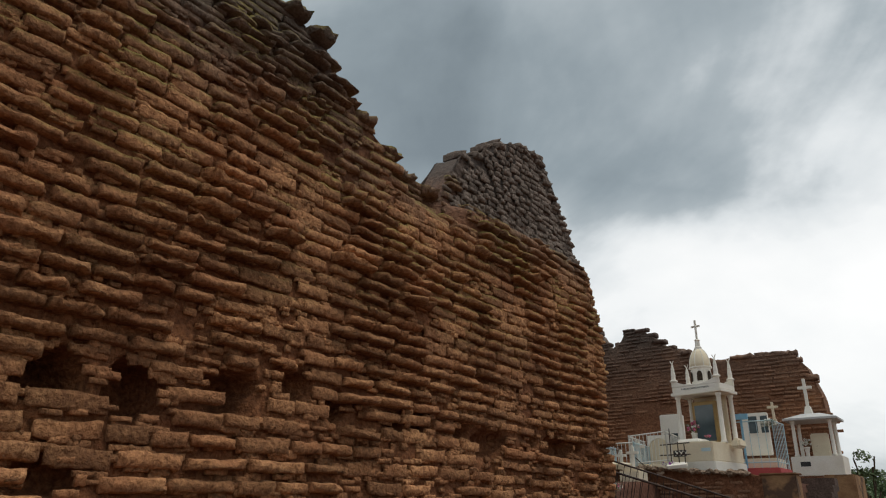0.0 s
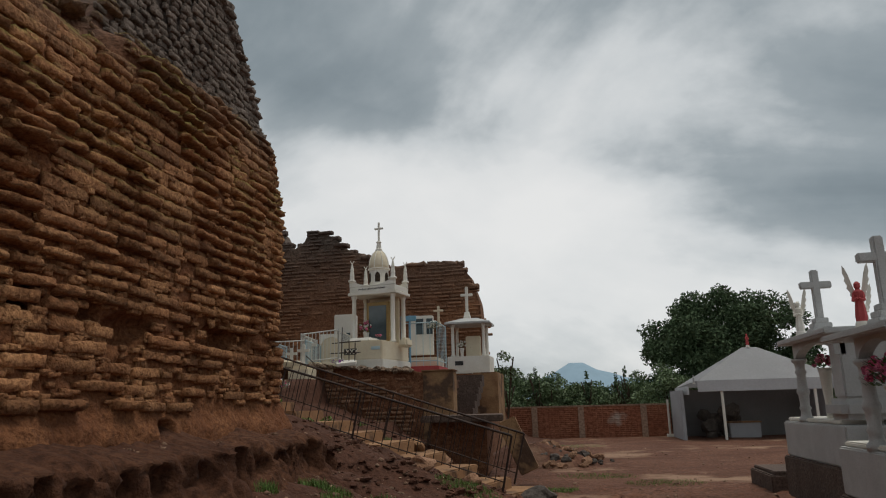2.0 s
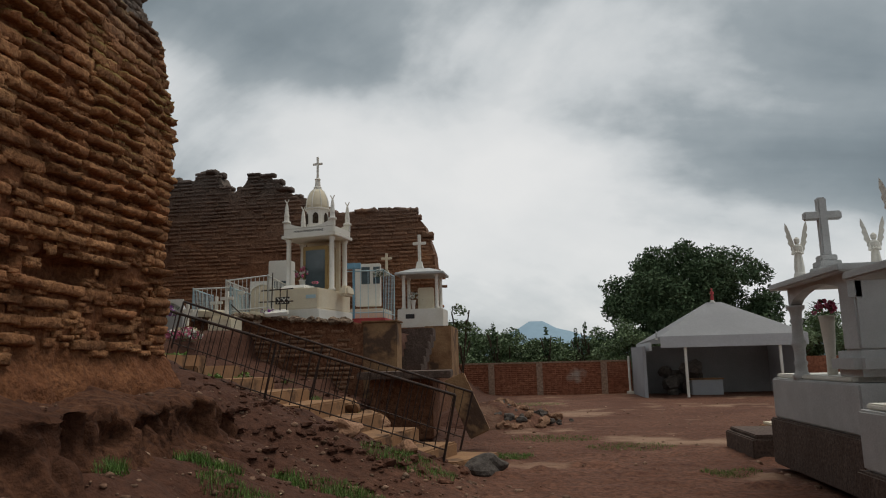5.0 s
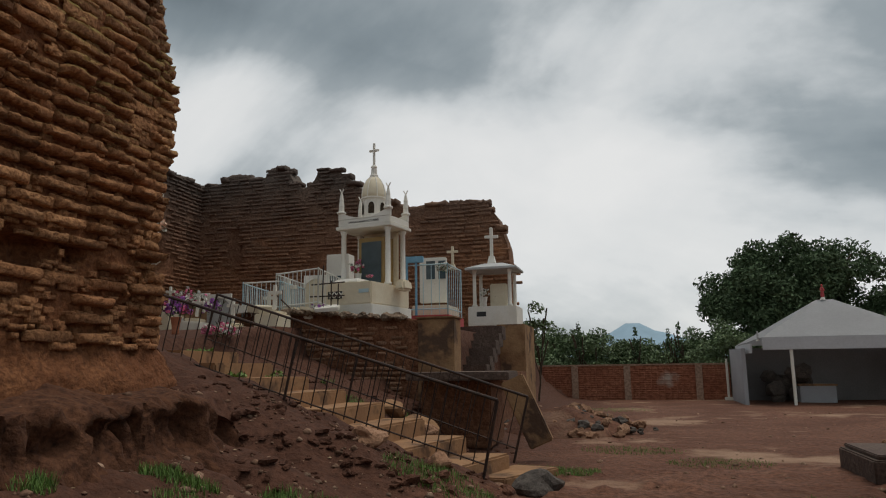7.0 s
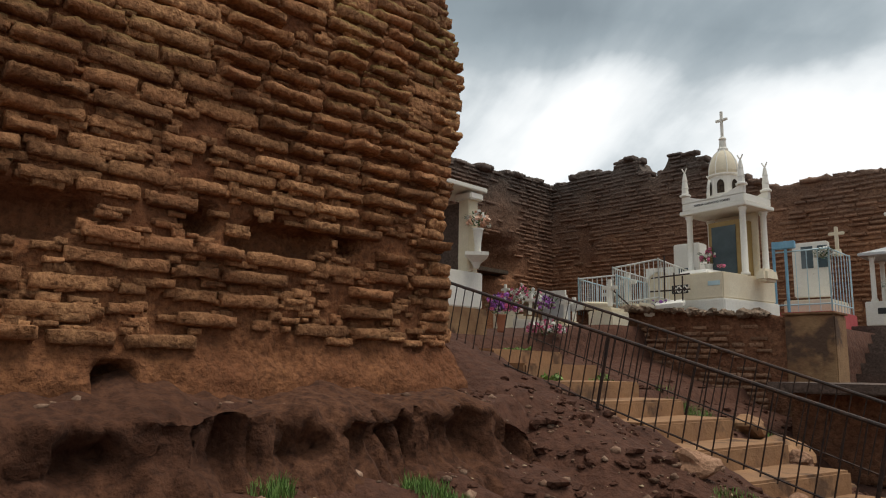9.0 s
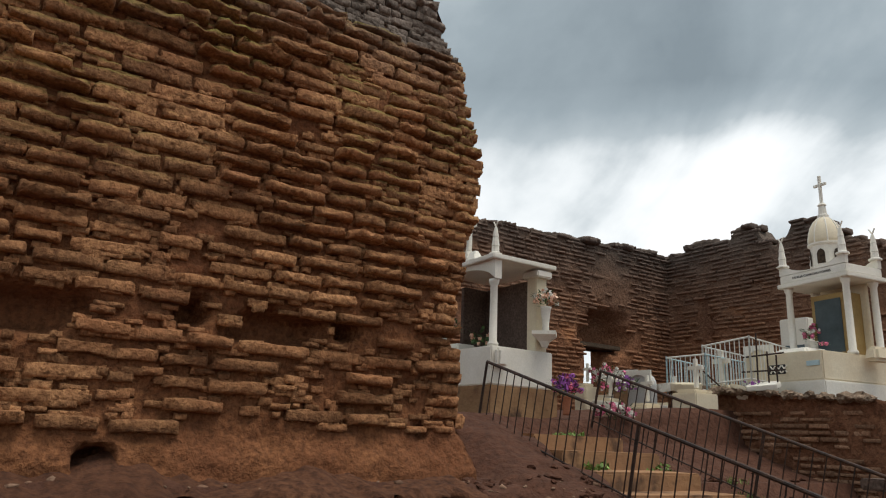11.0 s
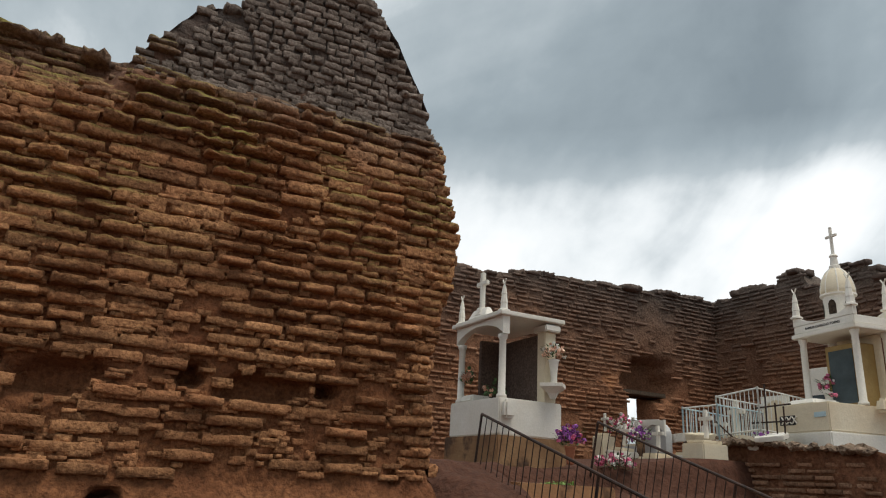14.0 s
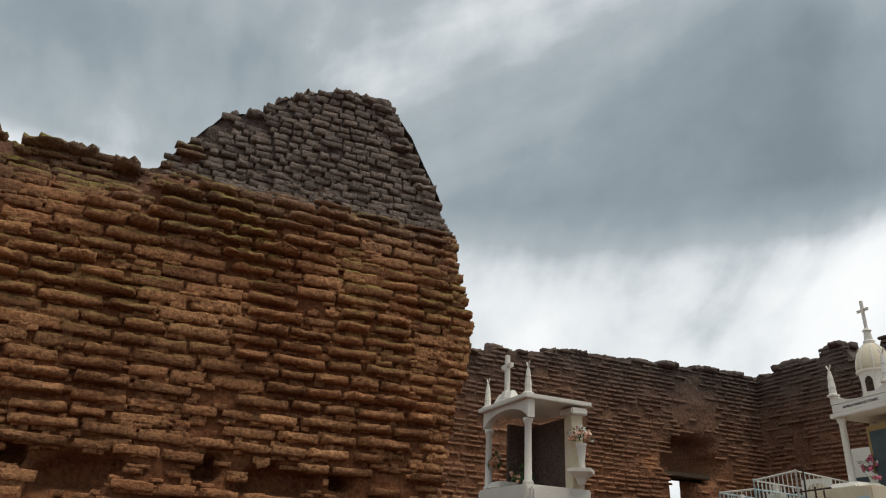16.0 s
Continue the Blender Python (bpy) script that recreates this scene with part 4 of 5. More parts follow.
# ---- domed shrine ----
def make_shrine():
    s = thing("domed_shrine", pose(-4.72, 19.98, 2.42, 0, 0, -10), "cream and white canopy tomb with dome and cross", "tomb")
    part("plinth", bx(-1.45, 0.04, -0.04, 1.75, -0.1, 0.42, bevel=0.02), M_WHITE, s, "chipped white plinth")
    part("grave_box", bx(-1.4, 0.0, 0.0, 1.7, 0.424, 0.9, bevel=0.02), M_CREAM, s)
    part("lid_slab", bx(-1.05, -0.35, 0.08, 0.72, 0.9, 1.0, bevel=0.03, taper=0.06), M_WHITE, s, "sloping white lid slab")
    vent = bmesh.new()
    box(vent, -1.08, -0.72, -0.012, 0.02, 0.56, 0.72, 0.005)
    vent = part("vent", vent, M_BLACK, s, "pierced dark vent block")
    for i in range(3):
        bmv = bmesh.new()
        bar(bmv, (-1.02 + 0.12 * i, -0.02, 0.58), (-0.92 + 0.12 * i, -0.02, 0.7), 0.012)
        bar(bmv, (-0.92 + 0.12 * i, -0.02, 0.58), (-1.02 + 0.12 * i, -0.02, 0.7), 0.012)
        part("vent_lattice", bmv, M_WHITE, vent)
    part("name_plate", bx(-0.3, -0.06, -0.014, 0.01, 0.66, 0.74, bevel=0.003), M_PALEBLUE, s, "pale blue plate")
    for x, y in ((-1.24, 0.85), (-0.08, 0.85), (-1.24, 1.55), (-0.08, 1.55)):
        column(s, x, y, 0.9, 2.22, 0.062, M_WHITE)
    part("back_panel", bx(-1.1, -0.2, 1.5, 1.58, 0.9, 2.22, bevel=0.01), M_CREAM, s)
    case = part("display_case", bx(-0.98, -0.3, 1.08, 1.5, 0.9, 2.05, bevel=0.01), M_GOLD, s, "ochre framed glass display case")
    part("display_pane", bx(-0.9, -0.38, 1.066, 1.076, 1.0, 1.95, bevel=0.0), M_DARKGLASS, case, "dark glass pane")
    part("canopy_beam", bx(-1.38, 0.06, 0.72, 1.72, 2.22, 2.3, bevel=0.012), M_WHITE, s)
    part("canopy_fascia", bx(-1.34, 0.02, 0.76, 1.68, 2.304, 2.46, bevel=0.015), M_WHITE, s)
    for x0, x1, y0, y1 in ((-1.34, 0.02, 0.76, 0.84), (-1.34, 0.02, 1.6, 1.68)):
        bm = bmesh.new()
        hs = [(x0 + (x1 - x0) * k / 24, 2.48 + 0.2 * abs(2 * k / 24 - 1) ** 2.2) for k in range(25)]
        va, vb = [[bm.verts.new((x, y, z)) for x, z in hs] + [bm.verts.new((x1, y, 2.464)), bm.verts.new((x0, y, 2.464))] for y in (y0, y1)]
        bm.faces.new(va), bm.faces.new(vb[::-1])
        for k in range(len(va)):
            bm.faces.new((va[k], vb[k], vb[(k + 1) % len(va)], va[(k + 1) % len(va)]))
        bmesh.ops.recalc_face_normals(bm, faces=bm.faces)
        part("curved_gable", bm, M_WHITE, s)
    for x, y in ((-1.28, 0.8), (-0.04, 0.8), (-1.28, 1.63), (-0.04, 1.63)):
        pinnacle(s, x, y, 2.62, 0.5, 0.085, M_WHITE)
    cx, cy = -0.66, 1.22
    drum = part("drum", lathe(bmesh.new(), [(0.33, 2.464), (0.33, 2.52), (0.265, 2.54), (0.265, 2.95), (0.31, 2.97), (0.31, 3.0)], cx, cy, 24), M_WHITE, s, smooth=False)
    for i in range(6):
        a = math.pi / 3 * i + 0.3
        bm = bmesh.new()
        pts = [(-0.07, 0.0), (0.07, 0.0), (0.07, 0.19), (0.045, 0.25), (0.0, 0.275), (-0.045, 0.25), (-0.07, 0.19)]
        bm.faces.new([bm.verts.new((x, 0, z)) for x, z in pts])
        bmesh.ops.solidify(bm, geom=bm.faces[:], thickness=0.02)
        o = part("drum_window", bm, M_BARK, drum, "arched brown drum window")
        o.matrix_basis = pose(cx + 0.27 * math.sin(a), cy - 0.27 * math.cos(a), 2.6, 0, 0, math.degrees(a))
    dome = part("dome", lathe(bmesh.new(), [(0.285, 3.0), (0.288, 3.08), (0.272, 3.2), (0.235, 3.32), (0.175, 3.43), (0.105, 3.5), (0.06, 3.53), (0.05, 3.54)], cx, cy, 24), M_CREAM, s, "ribbed cream dome", smooth=True)
    for i in range(8):
        a = math.pi / 4 * i
        bm = bmesh.new()
        pr = [(0.285, 3.0), (0.288, 3.08), (0.272, 3.2), (0.235, 3.32), (0.175, 3.43), (0.105, 3.5), (0.06, 3.53)]
        for (r0, z0), (r1, z1) in zip(pr, pr[1:]):
            bar(bm, (cx + r0 * math.cos(a), cy + r0 * math.sin(a), z0), (cx + r1 * math.cos(a), cy + r1 * math.sin(a), z1), 0.014, 5)
        part("dome_rib", bm, M_WHITE, dome)
    part("cross_pedestal", lathe(bmesh.new(), [(0.1, 3.51), (0.1, 3.56), (0.075, 3.58), (0.06, 3.74), (0.08, 3.76), (0.05, 3.8)], cx, cy, 12), M_WHITE, s)
    latin_cross(s, cx, cy, 3.8, 0.55, 0.26, 0.05, M_WHITE, base=False)
    text_on(s, "FAMILIA CAMACHO TORRES", 0.062, pose(-0.66, 0.755, 2.36, 90, 0, 0), M_BLACK)
    part("side_bracket", bx(0.04, 0.3, 0.9, 1.35, 0.78, 1.02, bevel=0.05, taper=0.03), M_CREAM, s)


make_shrine()


# ---- small canopy tomb on the tall block ----
def make_small_canopy():
    t = thing("canopy_tomb", pose(-3.7, 28.3, 2.76), "small white canopy tomb with a cross on top", "tomb")
    bs = part("base", bx(-0.78, 0.76, -0.4, 0.9, 0.0, 0.62, bevel=0.02), M_WHITE, t)
    part("base_plate", bx(-0.5, -0.2, -0.414, -0.39, 0.3, 0.45, bevel=0.003), M_BLACK, bs, "dark name plate")
    for x, y in ((-0.58, -0.28), (0.55, -0.28), (-0.58, 0.7), (0.55, 0.7)):
        column(t, x, y, 0.62, 1.78, 0.06, M_WHITE)
    part("inner_stone", bx(-0.2, 0.35, 0.3, 0.5, 0.62, 1.4, bevel=0.03), M_CREAM, t)
    part("roof_slab", bx(-0.85, 0.82, -0.5, 0.95, 1.78, 1.86, bevel=0.015), M_GREYST, t)
    part("roof_hip", bx(-0.8, 0.77, -0.45, 0.9, 1.864, 2.04, bevel=0.0, taper=0.5), M_GREYST, t)
    part("pedestal", bx(-0.24, 0.04, 0.1, 0.38, 2.0, 2.3, bevel=0.01, taper=0.06), M_WHITE, t)
    latin_cross(t, -0.1, 0.24, 2.3, 0.95, 0.46, 0.1, M_WHITE, base=False)


make_small_canopy()
bouquet("grave_flowers", pose(-3.95, 28.0, 3.38), "white and pale flowers in a vase on a tomb", M_WHITEFL, 14, 0.16, 0.3, M_WHITE, 0.3, seed=3)


# ---- arched canopy tomb behind the ruined corner ----
def make_arched_tomb():
    t = thing("arched_tomb", pose(-7.55, 15.45, 1.9), "white arched canopy tomb with cross and pinnacles", "tomb")
    part("plinth", bx(-1.72, 0.12, -0.12, 1.3, 0.0, 0.62, bevel=0.02), M_PIER, t, "rough stained brown plinth")
    part("base", bx(-1.66, 0.06, -0.06, 1.24, 0.624, 1.24, bevel=0.02), M_WHITE, t)
    part("step_block", bx(0.062, 0.2, -0.02, 0.2, 0.9, 1.2, bevel=0.04), M_WHITE, t)
    part("lid_slab", bx(-1.5, -1.0, 0.0, 0.5, 1.24, 1.38, bevel=0.03, taper=0.05), M_WHITE, t)
    for x in (-1.5, -0.06):
        column(t, x, 0.06, 1.24, 2.34, 0.065, M_WHITE)
    part("pillar", bx(-0.22, 0.02, 0.9, 1.14, 1.24, 2.52, bevel=0.012), M_CREAM, t)
    part("back_panel", bx(-1.6, -0.22, 1.0, 1.1, 1.24, 2.5, bevel=0.01), M_DARKPLINTH, t, "dark stained back panel")
    part("side_panel", bx(-1.62, -1.52, 0.5, 1.0, 1.24, 2.5, bevel=0.01), M_DARKPLINTH, t)
    part("arch", arch_panel(bmesh.new(), -1.6, 0.06, -0.02, 0.12, 2.34, 2.72, 0.24), M_WHITE, t)
    part("roof", bx(-1.68, 0.12, -0.1, 1.28, 2.66, 2.74, bevel=0.012), M_WHITE, t)
    part("capital", bx(-0.3, 0.1, 0.86, 1.2, 2.5, 2.62, bevel=0.02), M_WHITE, t)
    part("gable", bx(-1.1, -0.45, -0.08, 0.15, 2.744, 2.92, bevel=0.01, taper=0.08), M_WHITE, t)
    for x in (-1.55, -0.02):
        pinnacle(t, x, 0.04, 2.74, 0.5, 0.085, M_WHITE)
    latin_cross(t, -0.78, 0.04, 2.95, 0.68, 0.36, 0.085, M_WHITE)
    part("urn_bracket", lathe(bmesh.new(), [(0.06, 1.3), (0.12, 1.4), (0.28, 1.5), (0.28, 1.56)], 0.12, 1.0, 4), M_WHITE, t)


make_arched_tomb()
bouquet("flower_vase", pose(-7.4, 16.45, 3.46), "peach and white flowers in a tall white vase", M_PEACH, 26, 0.2, 0.32, M_WHITE, 0.42, seed=4, second=M_WHITEFL)
bouquet("dried_flowers", pose(-8.2, 15.75, 3.14), "dark dried flowers on a tomb", M_GREENL, 20, 0.22, 0.4, None, seed=5, second=M_PEACH)
bouquet("dried_flowers", pose(-8.9, 15.6, 3.5), "dry yellowish flowers on a tomb", M_PEACH, 14, 0.15, 0.3, None, seed=6, second=M_GREENL)
bouquet("flower_pot", pose(-6.75, 16.3, 2.1), "purple flowers in a terracotta pot", M_PURPLE, 40, 0.24, 0.38, M_TERRA, 0.28, seed=7, second=M_PINK)
bouquet("ground_flowers", pose(-6.15, 16.7, 2.05), "pink and white flowers laid on the earth", M_PINK, 40, 0.3, 0.28, None, seed=8, second=M_WHITEFL)


# ---- fenced graves, crosses and blue-railed tomb ----
def fence_panel(parent, p, q, h, material, gap=0.11):
    p, q = Vector(p), Vector(q)
    n = max(2, int((q - p).length / gap))
    for z in (h, h * 0.12):
        part("fence_rail", bar(bmesh.new(), p + Vector((0, 0, z)), q + Vector((0, 0, z)), 0.016), material, parent)
    for i in range(n + 1):
        c = p.lerp(q, i / n)
        end = i in (0, n)
        part("fence_post" if end else "fence_bar", bar(bmesh.new(), c, c + Vector((0, 0, h + (0.03 if end else 0))), 0.018 if end else 0.009, 5), material, parent)


f1 = thing("grave_fence", pose(-7.5, 19.6, 2.62), "white and pale blue iron fence round a grave", "fence", "grave fences")
fence_panel(f1, (0, 0, 0), (0.9, -0.05, 0), 0.72, M_WIRON)
fence_panel(f1, (0, 0, 0), (-0.3, 1.6, 0), 0.72, M_PALEBLUE)
fence_panel(f1, (0.9, -0.05, 0), (0.7, 1.6, 0), 0.72, M_PALEBLUE)
f2 = thing("grave_fence", pose(-6.8, 19.75, 2.72), "white iron fence with crossed bars round a grave", "fence", "grave fences")
fence_panel(f2, (0, 0, 0), (1.05, -0.15, 0.06), 0.8, M_WIRON, 0.1)
fence_panel(f2, (0, 0, 0), (-0.25, 1.8, 0), 0.8, M_WIRON)
fence_panel(f2, (1.05, -0.15, 0.06), (0.9, 1.7, 0), 0.8, M_WIRON)
f3 = thing("iron_bed_frame", pose(-5.7, 19.7, 2.7), "bent dark iron frame leaning by a grave", "iron frame")
for a, b in (((0, 0, 0), (0.02, 0, 0.95)), ((0.2, 0, 0), (0.2, 0, 0.62)), ((0.35, 0, 0), (0.36, 0, 0.55)), ((-0.25, 0, 0.55), (0.5, 0, 0.58)), ((-0.3, 0, 0.3), (0.5, 0, 0.3)), ((-1.0, -0.1, 0.35), (-0.65, 0.0, 0.0))):
    part("iron_bar", bar(bmesh.new(), a, b, 0.014), M_RAIL, f3)


def arch_stone(m, label, material):
    t = thing("arched_headstone", m, label, "headstone")
    bm = bmesh.new()
    pts = [(-0.28, 0), (0.28, 0), (0.28, 0.85)] + [(0.28 * math.cos(a), 0.85 + 0.24 * math.sin(a)) for a in np.linspace(0.3, 2.84, 9)] + [(-0.28, 0.85)]
    a = [bm.verts.new((x, 0, z)) for x, z in pts]
    b = [bm.verts.new((x, 0.16, z)) for x, z in pts]
    bm.faces.new(a), bm.faces.new(b[::-1])
    for i in range(len(pts)):
        j = (i + 1) % len(pts)
        bm.faces.new((a[i], b[i], b[j], a[j]))
    bmesh.ops.recalc_face_normals(bm, faces=bm.faces)
    part("stone", bm, material, t)
    part("moulding", arch_panel(bmesh.new(), -0.3, 0.3, -0.04, 0.0, 0.82, 1.12, 0.22), M_WHITE, t)


arch_stone(pose(-6.4, 20.9, 2.5), "cream headstone with a rounded arched top", M_CREAM)
arch_stone(pose(-7.75, 19.1, 1.95), "grey weathered headstone with a rounded top", M_GREYST)
arch_stone(pose(-8.9, 20.0, 2.1, 0, 0, 14), "stained pale headstone among small graves", M_PIER)


def low_grave(m, label, w, l, h, cross=0.0, material=None):
    g = thing("low_grave", m, label, "grave", "low graves")
    part("slab", bx(-w / 2, w / 2, 0, l, 0, h, bevel=0.02), material or M_WHITE, g)
    part("top_slab", bx(-w / 2 + 0.06, w / 2 - 0.06, 0.06, l - 0.06, h, h + 0.06, bevel=0.015), M_DARKPLINTH if material is M_DARKPLINTH else M_CREAM, g)
    if cross:
        latin_cross(g, 0, l * 0.6, h + 0.1, cross, cross * 0.6, cross * 0.14, M_WHITE, base=False)
    return g


low_grave(pose(-6.75, 19.8, 2.6), "low cream grave slab with a small cross", 0.8, 0.7, 0.16, 0.62)
low_grave(pose(-7.35, 20.1, 2.45), "low cream grave with a plain cross", 0.5, 0.6, 0.2, 0.5)
low_grave(pose(-5.85, 19.75, 2.52, 0, 6, 20), "cracked pale grave slab lying tilted", 0.55, 0.5, 0.1)
low_grave(pose(-9.4, 21.5, 2.3), "low pale grave with a stone cross", 0.7, 1.2, 0.3, 0.6)
low_grave(pose(-9.7, 20.2, 2.3), "grey grave box with a pale slab", 0.6, 0.9, 0.4, 0.0, M_GREYST)
low_grave(pose(-6.45, 18.7, 2.2), "weathered cream grave with a small cross", 0.5, 0.6, 0.4, 0.5, M_CREAM)
bouquet("grave_flowers", pose(-5.75, 19.62, 2.68), "lilac flowers on a broken grave", M_PURPLE, 18, 0.16, 0.2, None, seed=9, second=M_WHITEFL, size=0.025)
bouquet("grave_flowers", pose(-9.7, 20.5, 2.76), "pink and blue flowers on a grey grave", M_PINK, 24, 0.3, 0.35, None, seed=10, second=M_WHITEFL)
bouquet("grave_flowers", pose(-9.5, 20.9, 2.76), "purple flowers on a grey grave", M_PURPLE, 20, 0.22, 0.3, None, seed=12)
bouquet("grave_flowers", pose(-5.5, 21.2, 3.35), "pink and white flowers beside the shrine case", M_PINK, 24, 0.17, 0.34, M_WHITE, 0.3, seed=13, second=M_WHITEFL)
bouquet("grave_flowers", pose(-4.95, 20.45, 3.45), "small red flowers on the shrine lid", M_PINK, 8, 0.08, 0.08, None, seed=14, size=0.025)


low_grave(pose(-7.05, 18.2, 2.05), "small cream grave with a leaning cross", 0.45, 0.5, 0.3, 0.45, M_CREAM)
low_grave(pose(-7.7, 18.0, 2.0, 0, 4, 12), "small white grave with a plain cross", 0.4, 0.5, 0.45, 0.4)
low_grave(pose(-8.5, 18.3, 2.0), "narrow pale grave pillar with a cross", 0.3, 0.35, 0.75, 0.35, M_CREAM)
bouquet("grave_flowers", pose(-8.25, 18.8, 2.75), "white, pink and pale flowers heaped on a headstone", M_WHITEFL, 46, 0.34, 0.5, None, seed=16, second=M_PINK)
bouquet("grave_flowers", pose(-7.5, 18.5, 2.6), "lilac flowers among small graves", M_PURPLE, 22, 0.22, 0.35, None, seed=17, second=M_WHITEFL)


def broken_slab(m, label, w, d, h, material, seed):
    """A slab with a ragged broken outline."""
    rng = random.Random(seed)
    pts = [(w * math.cos(a) * rng.uniform(0.75, 1.1), d * math.sin(a) * rng.uniform(0.75, 1.1)) for a in np.linspace(0, 2 * math.pi, 9)[:-1]]
    o = obj("broken_slab", prism(bmesh.new(), pts, 0.0, h, 0.012), material)
    o.matrix_basis = m
    tagged(o, label, "stone slab", "broken slabs")


broken_slab(pose(-5.55, 19.62, 2.7, 14, -6, 25), "broken white slab tilted on the terrace edge", 0.34, 0.24, 0.08, M_WHITE, 1)
broken_slab(pose(-5.95, 19.66, 2.68, -8, 12, -10), "broken cream slab tilted on the terrace edge", 0.3, 0.22, 0.07, M_CREAM, 2)
broken_slab(pose(-7.0, 19.55, 2.7, 10, 4, 5), "broken pale slab on the terrace edge", 0.36, 0.2, 0.14, M_CREAM, 3)
broken_slab(pose(-7.4, 19.5, 2.7, 4, -8, 40), "broken white block on the terrace edge", 0.24, 0.2, 0.16, M_WHITE, 4)


def terrace_rubble():
    rng = random.Random(19)
    vs, qs = [], []
    for _ in range(210):
        x = rng.uniform(-7.5, -3.9)
        y, r = rng.uniform(19.5, 19.85), 0.03 + 0.09 * rng.random() ** 2
        z = lerp_profile([(-7.6, 2.72), (-5.8, 2.62), (-4.6, 2.52), (-3.5, 2.46)], x) + 0.3 * r
        bm = lump(rng, r, 2, rng.uniform(0.45, 0.8), 0.5)
        bm.verts.index_update()
        b = len(vs)
        vs += [(x + v.co.x, y + v.co.y, z + v.co.z) for v in bm.verts]
        qs += [tuple(v.index + b for v in f.verts) for f in bm.faces]
        bm.free()
    tagged(from_arrays("terrace_rubble", vs, qs, M_CRUMBS, smooth=False), "crumbled stone and mortar along the terrace edge", "rubble", kind="stuff")


M_CRUMBS = mat("crumbled_mortar", (0.22, 0.15, 0.1), (0.36, 0.27, 0.2), 4.0, 0.95, 0.4, 25, island=0.35)
terrace_rubble()


def make_blue_tomb():
    t = thing("railed_tomb", pose(-4.55, 23.4, 2.4), "pale tomb with blue railing and red footing", "tomb")
    part("footing", bx(-0.55, 0.62, 0, 1.6, 0.0, 0.42, bevel=0.02), M_REDP, t, "faded red footing")
    part("body", bx(-0.45, 0.5, 0.3, 1.55, 0.424, 0.7, bevel=0.02), M_CREAM, t)
    hs = part("headstone", bx(-0.55, 0.2, 1.3, 1.5, 0.85, 2.1, bevel=0.02), M_WHITE, t, "white headstone with dark niches")
    part("niche", bx(-0.35, -0.1, 1.285, 1.297, 1.5, 2.0, bevel=0.0), M_DARKGLASS, hs)
    part("niche", bx(0.0, 0.2, 1.285, 1.297, 1.5, 2.0, bevel=0.0), M_DARKGLASS, hs)
    latin_cross(t, 0.38, 1.4, 1.9, 0.5, 0.32, 0.07, M_CREAM)
    fr = [(-0.5, 0.05), (0.58, 0.05), (0.58, 1.5)]
    for (x0, y0), (x1, y1) in zip(fr, fr[1:]):
        fence_panel(t, (x0, y0, 0.42), (x1, y1, 0.42), 1.3, M_PALEBLUE, 0.2)
    for x in (-0.5, -0.25):
        part("blue_post", bar(bmesh.new(), (x, 0.02, 0.42), (x, 0.02, 1.95), 0.035), M_BLUE, t)
    part("blue_beam", bx(-0.5, -0.05, -0.04, 0.06, 1.78, 1.94, bevel=0.01), M_BLUE, t)


make_blue_tomb()
bouquet("grave_flowers", pose(-4.1, 23.6, 3.9), "white flowers fixed on the blue railing", M_WHITEFL, 26, 0.2, 0.3, None, seed=15)
whitebox = thing("white_grave", pose(-6.55, 22.4, 2.4), "white upright grave box with a niche", "grave")
part("box", bx(-0.3, 0.3, 0, 0.4, 0, 1.95, bevel=0.02), M_WHITE, whitebox)
part("niche", bx(-0.2, 0.2, -0.014, -0.003, 0.9, 1.4, bevel=0.0), M_DARKGLASS, whitebox)


